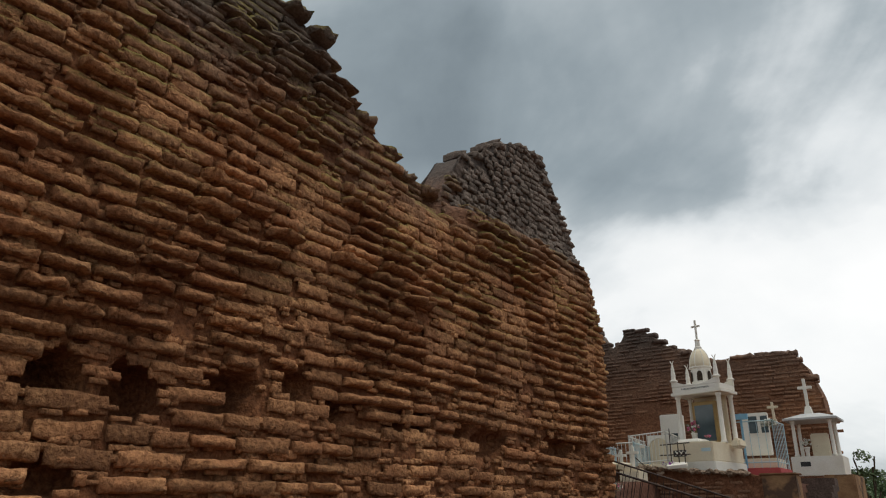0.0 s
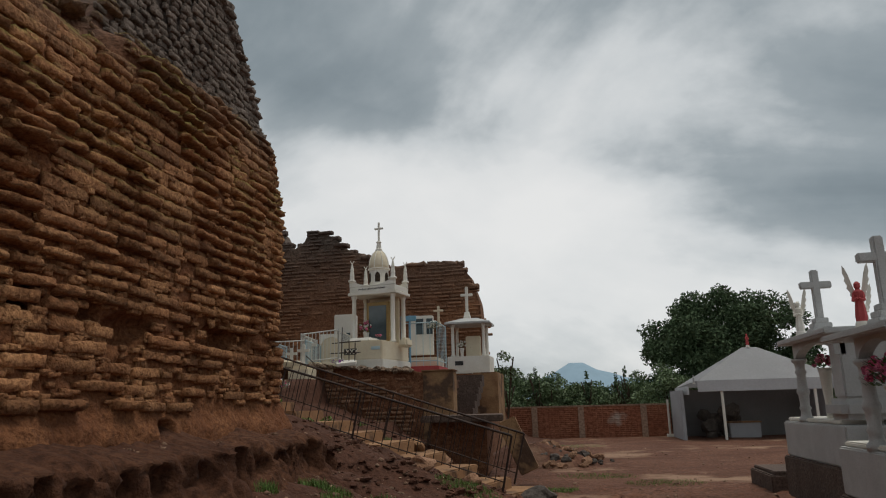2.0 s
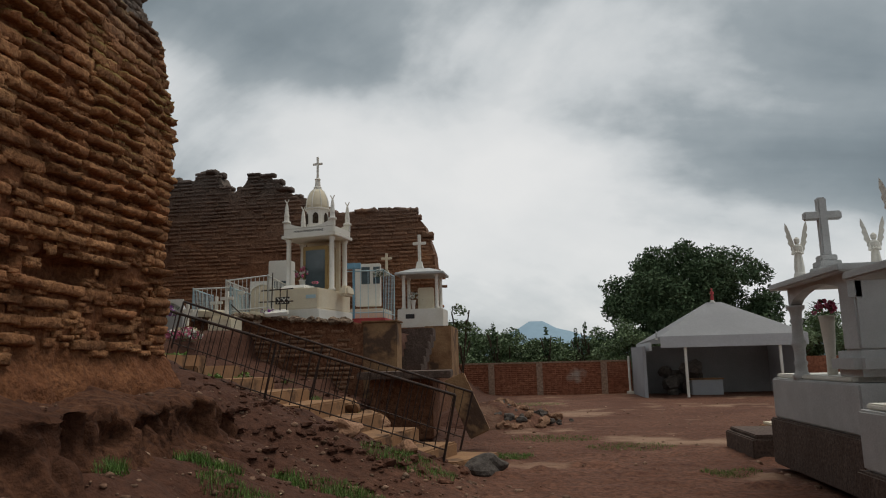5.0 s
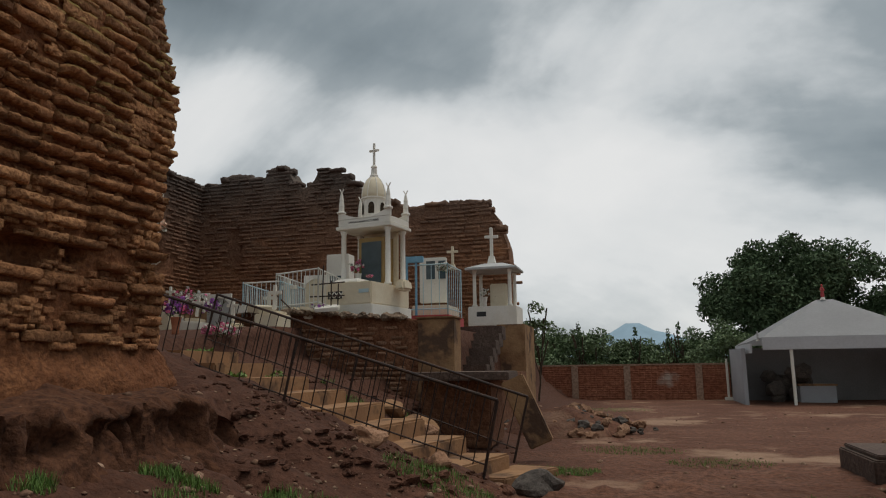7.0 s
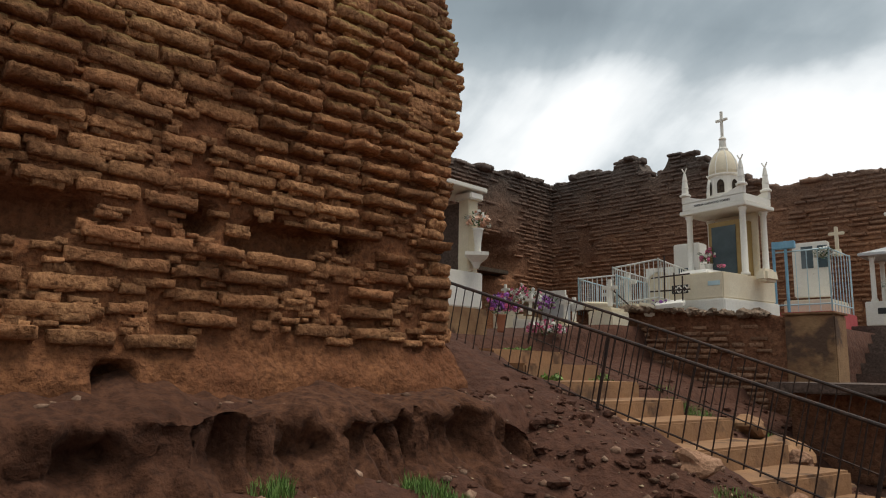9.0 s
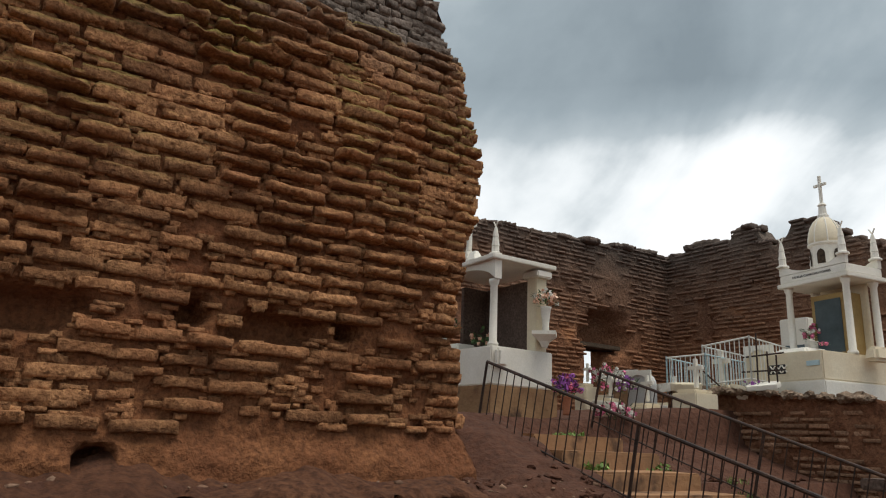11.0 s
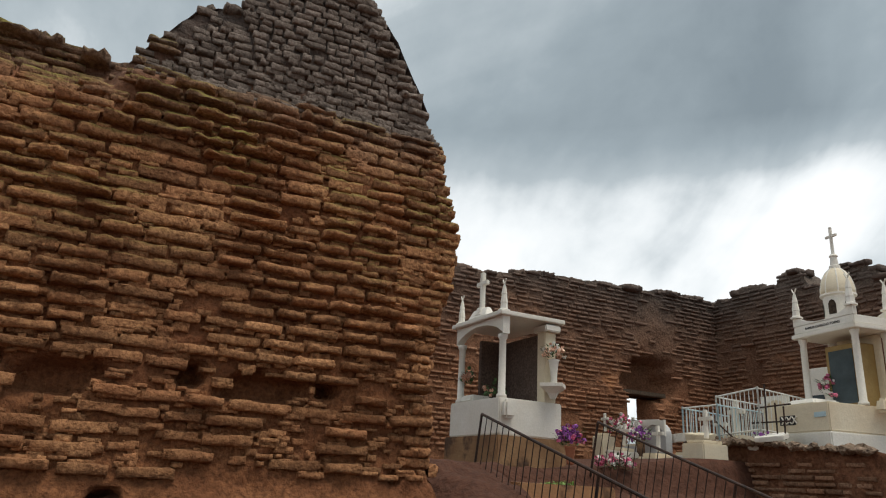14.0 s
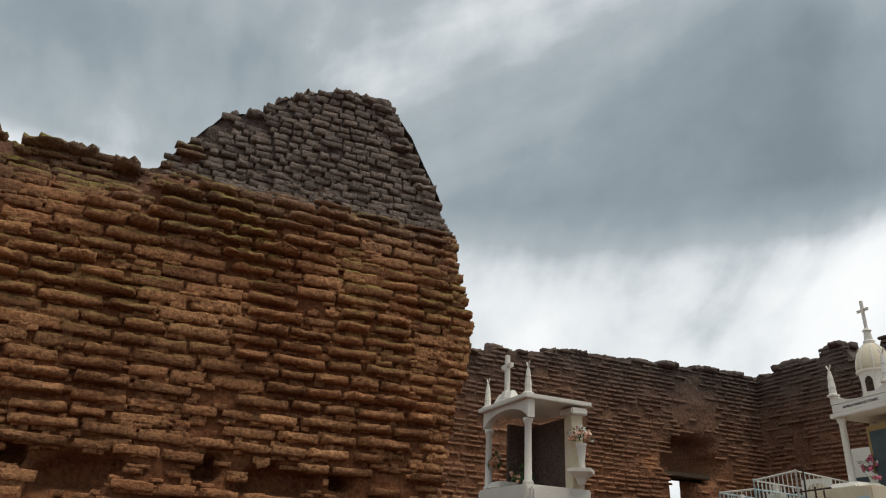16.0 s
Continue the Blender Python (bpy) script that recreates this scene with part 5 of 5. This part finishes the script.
# ---- tombs on the right of the path ----
def side_tomb(m, label, length, cross, over=0.62):
    """A grey canopy tomb seen from its long side: plinth, box, headstone, baluster columns and a roof with arches."""
    t = thing("side_tomb", m, label, "tomb", "tombs beside the path")
    L = length
    part("plinth", bx(-0.05, 1.9, -0.05, L + 0.05, 0.0, 0.62, bevel=0.02), M_DARKPLINTH, t, "damp dark plinth")
    part("box", bx(0.0, 1.85, 0.0, L, 0.624, 1.16, bevel=0.02), M_GREYST, t)
    part("top_slab", bx(0.06, 1.8, 0.3, L - 0.05, 1.164, 1.22, bevel=0.015), M_WHITE, t)
    part("shoulder", bx(0.02, 1.83, 0.02, 0.75, 1.224, 1.5, bevel=0.08), M_GREYST, t)
    part("headstone", bx(0.1, 1.75, 0.1, 0.5, 1.5, 2.3, bevel=0.02), M_GREYST, t, "tall speckled granite headstone")
    for x in (0.1, 1.72):
        column(t, x, L - 0.9, 1.16, 2.1, 0.07, M_GREYST, baluster=True)
    bm = arch_panel(bmesh.new(), 0.0, L - 0.95, 0.0, 0.14, 2.06, 2.32, 0.22)
    o = part("arch", bm, M_GREYST, t)
    o.matrix_basis = pose(0.18, 0.1, 0, 0, 0, 90)
    bm = arch_panel(bmesh.new(), 0.0, L - 0.95, 0.0, 0.14, 2.06, 2.32, 0.22)
    o = part("arch", bm, M_GREYST, t)
    o.matrix_basis = pose(1.8, 0.1, 0, 0, 0, 90)
    part("roof_slab", bx(-0.12, 1.98, -0.1, L - over, 2.32, 2.4, bevel=0.015), M_GREYST, t)
    part("bracket", bx(0.03, 0.2, L - 1.02, L - 0.78, 0.9, 1.17, bevel=0.03), M_GREYST, t)
    if cross:
        for w, z in ((0.3, 2.4), (0.24, 2.47), (0.18, 2.54)):
            part("cross_step", bx(0.16 - w / 2, 0.16 + w / 2, cross - w / 2, cross + w / 2, z, z + 0.07, bevel=0.01), M_GREYST, t)
        latin_cross(t, 0.16, cross, 2.6, 0.7, 0.42, 0.1, M_GREYST, base=False, face="y")
    return t


side_tomb(pose(3.37, 12.5, 0.08), "grey granite canopy tomb with a cross on its roof", 2.75, 0.85)
side_tomb(pose(3.02, 9.75, -0.12), "grey canopy tomb with baluster columns beside the path", 2.0, 0.5, 0.3)
figure("angel_statue", pose(3.45, 14.0, 2.48, 0, 0, -25), 0.75, "white winged angel statue on a tomb roof", M_WHITE)
figure("angel_statue", pose(4.32, 13.9, 2.48, 0, 0, -25), 0.75, "white winged angel statue on a tomb roof", M_WHITE)
figure("angel_statue", pose(3.12, 10.75, 2.28, 0, 0, -25), 0.72, "winged statue in a red robe on a tomb roof", M_REDP)
bouquet("flower_vase", pose(3.69, 13.95, 1.3), "dark pink flowers in a white stone vase", M_PINK, 34, 0.15, 0.22, M_WHITE, 0.72, seed=21, size=0.03)
bouquet("flower_vase", pose(3.2, 10.42, 1.24), "bright pink flowers in a vase on a tomb", M_PINK, 80, 0.24, 0.34, M_WHITE, 0.45, seed=22)
low_grave(pose(3.9, 16.2, 0.0), "dark low grave edge beside the path", 1.2, 1.6, 0.3, 0.0, M_DARKPLINTH)
low_grave(pose(5.4, 19.4, 0.0), "pale low grave slab on the earth", 1.6, 1.0, 0.16, 0.0, M_CONCRETE)


# ---- shed ----
def make_shed():
    s = thing("shed", pose(0, 0, 0), "open pale shed with a grey hipped sheet roof", "shed")
    x0, x1, y0, y1 = 5.0, 10.6, 34.0, 38.0
    # back wall wears the darkened grey, standing in for shade under the roof
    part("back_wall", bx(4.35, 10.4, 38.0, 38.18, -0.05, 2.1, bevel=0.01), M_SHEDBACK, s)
    part("side_wall", bx(4.35, 4.5, 34.7, 37.996, -0.05, 2.05, bevel=0.01), M_SHEDWALL, s)
    part("side_wall", bx(10.25, 10.4, 34.7, 37.996, -0.05, 2.05, bevel=0.01), M_SHEDWALL, s)
    for x in (5.95, 9.55):
        part("post", bx(x - 0.05, x + 0.05, 34.05, 34.15, -0.05, 2.0, bevel=0.01), M_WHITE, s)
    part("fascia", bx(x0, x1, y0 - 0.02, y0 + 0.05, 1.96, 2.42, bevel=0.01), M_ROOF, s)
    bm = bmesh.new()
    box(bm, x0 - 0.4, x0 - 0.34, y0 + 0.1, y1 + 0.2, 1.85, 2.2, 0.01)
    part("side_fascia", bm, M_ROOF, s)
    bm = bmesh.new()
    e = [bm.verts.new(p) for p in ((x0, y0, 2.42), (x1, y0, 2.42), (x1 + 0.3, y1 + 0.3, 2.3), (x0 - 0.4, y1 + 0.3, 2.2))]
    r = [bm.verts.new(p) for p in ((7.35, 36.0, 3.86), (7.95, 36.0, 3.86))]
    bm.faces.new((e[0], e[1], r[1], r[0])), bm.faces.new((e[1], e[2], r[1])), bm.faces.new((e[2], e[3], r[0], r[1])), bm.faces.new((e[3], e[0], r[0]))
    bmesh.ops.solidify(bm, geom=bm.faces[:], thickness=0.05)
    part("roof", bm, M_ROOF, s)
    o = thing("block_bench", pose(6.5, 36.0, 0), "pale block table inside the shed", "table")
    part("block", bx(0, 1.25, 0, 0.8, -0.05, 0.62, bevel=0.02), M_SHEDWALL, o)
    part("table_top", bx(-0.05, 1.3, -0.05, 0.85, 0.62, 0.68, bevel=0.01), M_CONCRETE, o)


make_shed()
figure("roof_statue", pose(7.6, 36.0, 3.84), 0.85, "small painted robed statue on the shed roof", M_REDP, wings=False)
figure("roof_statue", pose(4.95, 34.6, 2.3), 0.5, "small pale statue on the shed eave", M_GREYST, wings=False)
rngp = random.Random(31)
pile = thing("dark_heap", pose(6.1, 36.6, 0), "dark heap of things inside the shed", "heap")
for i in range(7):
    o = part("lump", lump(rngp, rngp.uniform(0.25, 0.45), 2, 1.0), M_ROCK, pile)
    o.location = (rngp.uniform(-0.5, 0.9), rngp.uniform(0, 0.6), 0.15 + 0.16 * i)


# ---- boundary wall ----
def make_boundary():
    w = thing("wall_boundary", pose(0, 0, 0), "red brick boundary wall with grey pilasters", "brick wall", kind="structure")
    part("brickwork", bx(-16, 4.34, 38.4, 38.62, -0.4, 1.46, bevel=0.01), M_FARBRICK, w)
    part("brickwork", bx(10.6, 40, 38.4, 38.62, -0.4, 1.5, bevel=0.01), M_FARBRICK, w)
    part("coping", bx(-16, 4.34, 38.36, 38.66, 1.464, 1.53, bevel=0.01), M_FARPIL, w)
    for x in (-5.2, -2.1, 0.15, 3.1):
        part("pilaster", bx(x - 0.14, x + 0.14, 38.3, 38.398, -0.3, 1.46, bevel=0.01), M_FARPIL, w)
    rng = random.Random(8)
    heap = Heap()
    z = -0.1
    while z < 1.4:
        x = -6.5
        while x < 4.2:
            if rng.random() < 0.8:
                vs, _ = pillow(rng, 0.24, 0.07, 0.02, rng.uniform(0, 99))
                heap.add(vs, lambda a, u, d: (x + a, 38.4 - d, z + u))
            x += 0.26
        z += 0.095
    tagged(from_arrays("bricks", heap.v, [q[::-1] for q in heap.q], M_FARBRICK, w, "red bricks in rough courses"), kind="stuff")
    pipe = thing("drain_pipe", pose(0, 0, 0), "white downpipe beside the shed wall", "pipe")
    part("tube", bar(bmesh.new(), (4.2, 38.1, 0), (4.2, 38.1, 1.7), 0.05, 10), M_WHITE, pipe)
    part("foot", bx(4.05, 4.35, 37.95, 38.25, -0.05, 0.12, bevel=0.02), M_WHITE, pipe)


make_boundary()


# ---- trees, bushes and the far hill ----
def leaf_cloud(rng, blobs, count, size):
    vs, qs = [], []
    wts = [b[1][0] * b[1][1] for b in blobs]
    for _ in range(count):
        c, r = rng.choices(blobs, wts)[0]
        d = Vector((rng.gauss(0, 1), rng.gauss(0, 1), rng.gauss(0, 1))).normalized()
        k = rng.random() ** 0.35
        lumpy = 1 + 0.35 * noise.noise(d * 2.3 + Vector(c))
        p = Vector(c) + Vector((d.x * r[0], d.y * r[0], d.z * r[1])) * k * lumpy
        n = Vector((rng.gauss(0, 1), rng.gauss(0, 1), rng.gauss(0, 1) + 0.6)).normalized()
        u = n.orthogonal().normalized()
        u.rotate(Matrix.Rotation(rng.uniform(0, 6.28), 3, n))
        v = n.cross(u)
        s = size * rng.uniform(0.6, 1.4)
        b = len(vs)
        vs += [tuple(p + w) for w in (u * s, v * s * 0.45, -u * s, -v * s * 0.45)]
        qs.append((b, b + 1, b + 2, b + 3))
    return vs, qs


def limb(bm, p, q, r0, r1, seg=8, bends=4, rng=None):
    p, q = Vector(p), Vector(q)
    ax = (q - p).normalized()
    u = ax.orthogonal().normalized()
    v = ax.cross(u)
    prev = None
    for i in range(bends + 1):
        f = i / bends
        c = p.lerp(q, f) + (Vector((rng.gauss(0, 1), rng.gauss(0, 1), 0)) * r0 * 0.5 if rng and 0 < i < bends else Vector())
        r = r0 + (r1 - r0) * f
        ring = [bm.verts.new(c + r * (math.cos(6.283 * k / seg) * u + math.sin(6.283 * k / seg) * v)) for k in range(seg)]
        if prev:
            for k in range(seg):
                bm.faces.new((prev[k], prev[(k + 1) % seg], ring[(k + 1) % seg], ring[k]))
        prev = ring


def tree(name, m, label, height, spread, blobs, leaves, size, seed, material, category="tree", trunk=0.3, group=""):
    rng = random.Random(seed)
    t = thing(name, m, label, category, group)
    bm = bmesh.new()
    limb(bm, (0, 0, -0.2), (0.1, 0.1, height * 0.42), trunk, trunk * 0.6, 10, 5, rng)
    for i in range(9):
        a = 6.283 * i / 9 + rng.uniform(-0.3, 0.3)
        k = rng.uniform(0.45, 0.95)
        limb(bm, (0.1, 0.1, height * rng.uniform(0.25, 0.42)), (spread * k * math.cos(a) * 0.8, spread * k * math.sin(a) * 0.8, height * rng.uniform(0.55, 0.9)), trunk * 0.4, 0.03, 6, 4, rng)
    part("trunk", bm, M_BARK, t, smooth=True)
    vs, qs = leaf_cloud(rng, blobs, leaves, size)
    from_arrays("crown", vs, qs, material, t, smooth=False)


def blob_set(seed, n, spread, z0, z1, r):
    rng = random.Random(seed)
    out = []
    for _ in range(n):
        a, k = rng.uniform(0, 6.283), math.sqrt(rng.random())
        f = rng.random()
        z = z0 + (z1 - z0) * f * (1 - 0.35 * k)
        q = r * rng.uniform(0.6, 1.15)
        out.append(((spread * k * math.cos(a), spread * k * math.sin(a), z), (q, q * 0.75)))
    return out


tree("broad_tree", pose(9.1, 48, 0), "broad dark green tree behind the shed", 8.6, 4.6, blob_set(5, 120, 4.3, 2.0, 8.6, 1.15), 90000, 0.11, 41, M_LEAF, trunk=0.4)
for i, (x, y, h, s) in enumerate(((-7.6, 44, 3.0, 1.7), (-4.9, 43.5, 2.7, 1.5), (-3.3, 45.5, 3.2, 1.7), (-1.6, 44.5, 3.1, 1.6), (0.1, 46, 2.5, 1.5), (1.7, 45, 2.4, 1.5), (3.4, 46, 2.9, 1.7), (5.0, 44.5, 3.0, 1.7), (13.5, 45, 4.0, 2.2), (16.5, 46, 3.8, 2.3))):
    tree("bush", pose(x, y, 0), "green leafy bush behind the boundary wall", h, s, blob_set(60 + i, 34, s * 1.25, 0.5, h + 0.45, 0.66), 13000, 0.08, 80 + i, M_BUSH, "bush", 0.08, "bushes behind the wall")
for i, (x, h) in enumerate(((-2.3, 3.7), (0.6, 3.3), (2.2, 3.2), (2.7, 3.5))):
    tree("sapling", pose(x, 44, 0), "thin young tree rising above the bushes", h, 0.5, [((0, 0, h * f), (0.28 * (1.1 - f) + 0.06, 0.3)) for f in (0.62, 0.78, 0.95)], 160, 0.09, 120 + i, M_LEAF, "tree", 0.04, "saplings behind the wall")


def make_hill():
    vs, qs = [], []
    n, m = 90, 8
    prof = [(-1900, 40), (-900, 60), (-500, 70), (-190, 85), (-150, 92), (-95, 112), (-45, 146), (-8, 159), (25, 149), (70, 126), (130, 108), (190, 88), (320, 76), (600, 70), (1500, 45), (2600, 30)]
    for j in range(m):
        for i in range(n):
            x = -1900 + 4500 * (i / (n - 1))
            z = (lerp_profile(prof, x) + 3 * vnoise(x * 0.02, 1)) * (1 - (j / (m - 1)) ** 1.2) - 5 * (j / (m - 1))
            vs.append((x, 2700 - 320 * j / (m - 1) * 1.0, z))
    for j in range(m - 1):
        for i in range(n - 1):
            qs.append((j * n + i, j * n + i + 1, (j + 1) * n + i + 1, (j + 1) * n + i))
    o = from_arrays("far_hill", vs, qs, M_HILL)
    tagged(o, "hazy blue hill on the horizon", "hill", kind="structure")


make_hill()


# ---- rubble, rocks and grass ----
def scatter_rocks():
    rng = random.Random(77)
    rocks = [(-0.62, 14.9, 0.24, M_ROCK), (-1.05, 14.45, 0.2, M_RUBBLE), (-2.35, 13.6, 0.17, M_RUBBLE), (-1.6, 13.9, 0.12, M_RUBBLE), (-3.3, 17.2, 0.2, M_CONCRETE), (-2.9, 17.3, 0.28, M_CONCRETE), (-2.3, 17.3, 0.18, M_CONCRETE), (-2.6, 16.9, 0.15, M_RUBBLE)]
    for i, (x, y, r, mt) in enumerate(rocks):
        o = obj("boulder", lump(rng, r, 3, 0.7, 0.45), mt, smooth=False)
        o.location = (x, y, ground_height(x, y) + r * 0.3)
        tagged(o, "dark rounded boulder at the foot of the steps" if mt is M_ROCK else "broken lump of adobe on the earth bank", "rock", "loose rocks")
    pile = thing("rubble_pile", pose(-1.2, 23.2, 0), "heap of dark earth and broken adobe", "rubble")
    bm = bmesh.new()
    lathe(bm, [(1.9, -0.1), (1.6, 0.08), (1.25, 0.22), (0.9, 0.36), (0.6, 0.46), (0.35, 0.52), (0.05, 0.55)], seg=36)
    for v in bm.verts:
        v.co += Vector((0.2 * vnoise(v.co.x * 2, v.co.y * 2, 1), 0.2 * vnoise(v.co.x * 2, v.co.y * 2, 2), 0.15 * vnoise(v.co.x * 2, v.co.y * 2, 3)))
    part("earth_mound", bm, M_GROUND, pile, smooth=True)
    for i in range(130):
        a, k = rng.uniform(0, 6.283), rng.random()
        r = rng.uniform(0.04, 0.15)
        o = part("clod", lump(rng, r, 2, 0.8, 0.5), M_RUBBLE if i % 3 else M_ROCK, pile)
        o.location = (1.9 * k * math.cos(a) + 0.3, 1.6 * k * math.sin(a), max(0.02, 0.5 * (1 - k)) + r * 0.2)
    # pebbles and clods on the bank and the yard, uncountable
    vs, qs = [], []
    for _ in range(2600):
        if rng.random() < 0.75:
            x, y = rng.uniform(-4.0, -0.6), rng.uniform(3.0, 14.2)
        else:
            x, y = rng.uniform(-4.5, 6), rng.uniform(5.0, 30)
        r = 0.012 + 0.045 * rng.random() ** 4
        bm = lump(rng, r, 1, rng.uniform(0.5, 0.8), 0.4)
        bm.verts.index_update()
        b, z = len(vs), ground_height(x, y)
        vs += [(x + v.co.x, y + v.co.y, z + v.co.z) for v in bm.verts]
        qs += [tuple(v.index + b for v in fc.verts) for fc in bm.faces]
        bm.free()
    tagged(from_arrays("pebbles", vs, qs, M_RUBBLES, smooth=True), "small stones and clods scattered over the earth", "pebbles", kind="stuff")
    # crumbling clods on the slope below the steps and the ledge
    cv, cq = [], []
    for _ in range(560):
        if rng.random() < 0.45:
            x, y = rng.uniform(-4.4, -0.9), rng.uniform(12.3, 14.25)
        elif rng.random() < 0.5:
            x, y = rng.uniform(-3.7, -2.2), rng.uniform(5.0, 12.5)
        else:
            x, y = rng.uniform(-5.0, -1.6), rng.uniform(16.4, 19.3)
        r = 0.02 + 0.07 * rng.random() ** 3
        bm = lump(rng, r, 2, rng.uniform(0.4, 0.8), 0.55)
        b, z = len(cv), ground_height(x, y)
        cv += [(x + v.co.x, y + v.co.y, z + v.co.z) for v in bm.verts]
        bm.verts.index_update()
        cq += [tuple(v.index + b for v in fc.verts) for fc in bm.faces]
        bm.free()
    tagged(from_arrays("earth_clods", cv, cq, M_GROUND, smooth=False), "crumbling dark earth clods on the bank", "clods", kind="stuff")
    # pale litter flakes and dry leaves
    vs, qs = [], []
    for _ in range(170):
        x, y = rng.uniform(-3.9, -1.0), rng.uniform(4, 14)
        z, s, a = ground_height(x, y) + 0.012, rng.uniform(0.01, 0.03), rng.uniform(0, 3.14)
        b = len(vs)
        for dx, dy in ((1, 0.1), (0.1, 0.45), (-1, 0), (-0.1, -0.45)):
            vs.append((x + s * (dx * math.cos(a) - dy * math.sin(a)), y + s * (dx * math.sin(a) + dy * math.cos(a)), z + rng.uniform(0, 0.015)))
        qs.append((b, b + 1, b + 2, b + 3))
    tagged(from_arrays("dry_leaves", vs, qs, M_LITTER, smooth=False), "dry pale leaves and chips on the bank", "litter", kind="stuff")


M_RUBBLES = mat("loose_stones", (0.2, 0.11, 0.07), (0.34, 0.23, 0.16), 3.0, 0.95, 0.3, 25, island=0.4)
M_LITTER = mat("dry_litter", (0.42, 0.3, 0.18), (0.5, 0.38, 0.24), 9.0, 0.9, 0.0, 30, island=0.3)
scatter_rocks()


def grass_patch(x, y, r, n, h, seed):
    rng = random.Random(seed)
    vs, qs = [], []
    for _ in range(int(n * 1.8)):
        a, k = rng.uniform(0, 6.283), r * rng.random() ** 0.6
        px, py = x + k * math.cos(a), y + k * math.sin(a) * 0.7
        z, hh, b = ground_height(px, py), h * rng.uniform(0.18, 0.6), rng.uniform(0, 6.283)
        w, lean = 0.0045, rng.uniform(0.1, 0.8) * hh
        i = len(vs)
        cx, cy = math.cos(b), math.sin(b)
        vs += [(px - cy * w, py + cx * w, z - 0.01), (px + cy * w, py - cx * w, z - 0.01), (px + cx * lean + cy * w * 0.3, py + cy * lean - cx * w * 0.3, z + hh), (px + cx * lean - cy * w * 0.3, py + cy * lean + cx * w * 0.3, z + hh)]
        qs.append((i, i + 1, i + 2, i + 3))
    tagged(from_arrays("grass_tuft", vs, qs, M_GRASS, smooth=False), "fresh green grass tuft on the red earth", "grass", "grass tufts", kind="stuff")


for i, (x, y, r, n, h) in enumerate(((-2.55, 10.9, 0.4, 420, 0.12), (-2.9, 8.6, 0.28, 240, 0.11), (-1.9, 12.2, 0.45, 520, 0.12), (-1.5, 13.5, 0.6, 700, 0.12), (-0.7, 16.6, 0.7, 900, 0.12), (-3.35, 10.1, 0.2, 240, 0.16), (-3.05, 11.3, 0.35, 480, 0.17), (-2.5, 12.0, 0.22, 260, 0.16), (-3.3, 8.5, 0.25, 260, 0.15),
                                      (0.4, 19.5, 0.9, 500, 0.07), (1.7, 18.0, 0.8, 500, 0.07), (-3.9, 16.9, 0.5, 420, 0.14), (-4.6, 14.9, 0.3, 260, 0.14), (-3.1, 17.6, 0.5, 300, 0.12), (-5.0, 16.0, 0.4, 300, 0.14), (-1.2, 11.2, 0.3, 200, 0.09), (-0.2, 31, 1.2, 500, 0.09), (2.6, 14.8, 0.4, 300, 0.07))):
    grass_patch(x, y, r, n, h, 200 + i)

tree("shrub", pose(-2.75, 31.0, 0), "thin leafy shrub behind the ruined wall end", 3.9, 0.7, blob_set(91, 9, 0.5, 2.0, 3.7, 0.35), 900, 0.07, 92, M_BUSH, "shrub", 0.04)



def leafy_plant(x, y, r, n, seed):
    rng = random.Random(seed)
    z = ground_height(x, y)
    blobs = [((x + rng.uniform(-r, r), y + rng.uniform(-r, r), z + rng.uniform(0.06, 0.16)), (r * 0.7, r * 0.45)) for _ in range(5)]
    vs, qs = leaf_cloud(rng, blobs, n, 0.035)
    tagged(from_arrays("weeds", vs, qs, M_GRASS, smooth=False), "bright green leafy weeds beside the steps", "weeds", "weeds on the bank", kind="stuff")


for i, (x, y, r, n) in enumerate(((-5.25, 14.6, 0.22, 420), (-4.7, 14.75, 0.16, 260), (-4.9, 16.0, 0.2, 320), (-3.9, 16.05, 0.18, 260), (-2.9, 16.15, 0.2, 300), (-5.6, 15.2, 0.16, 220))):
    leafy_plant(x, y, r, n, 300 + i)

# ---- bricks of the ruined wall ----
lay_ruin_bricks(ruin)
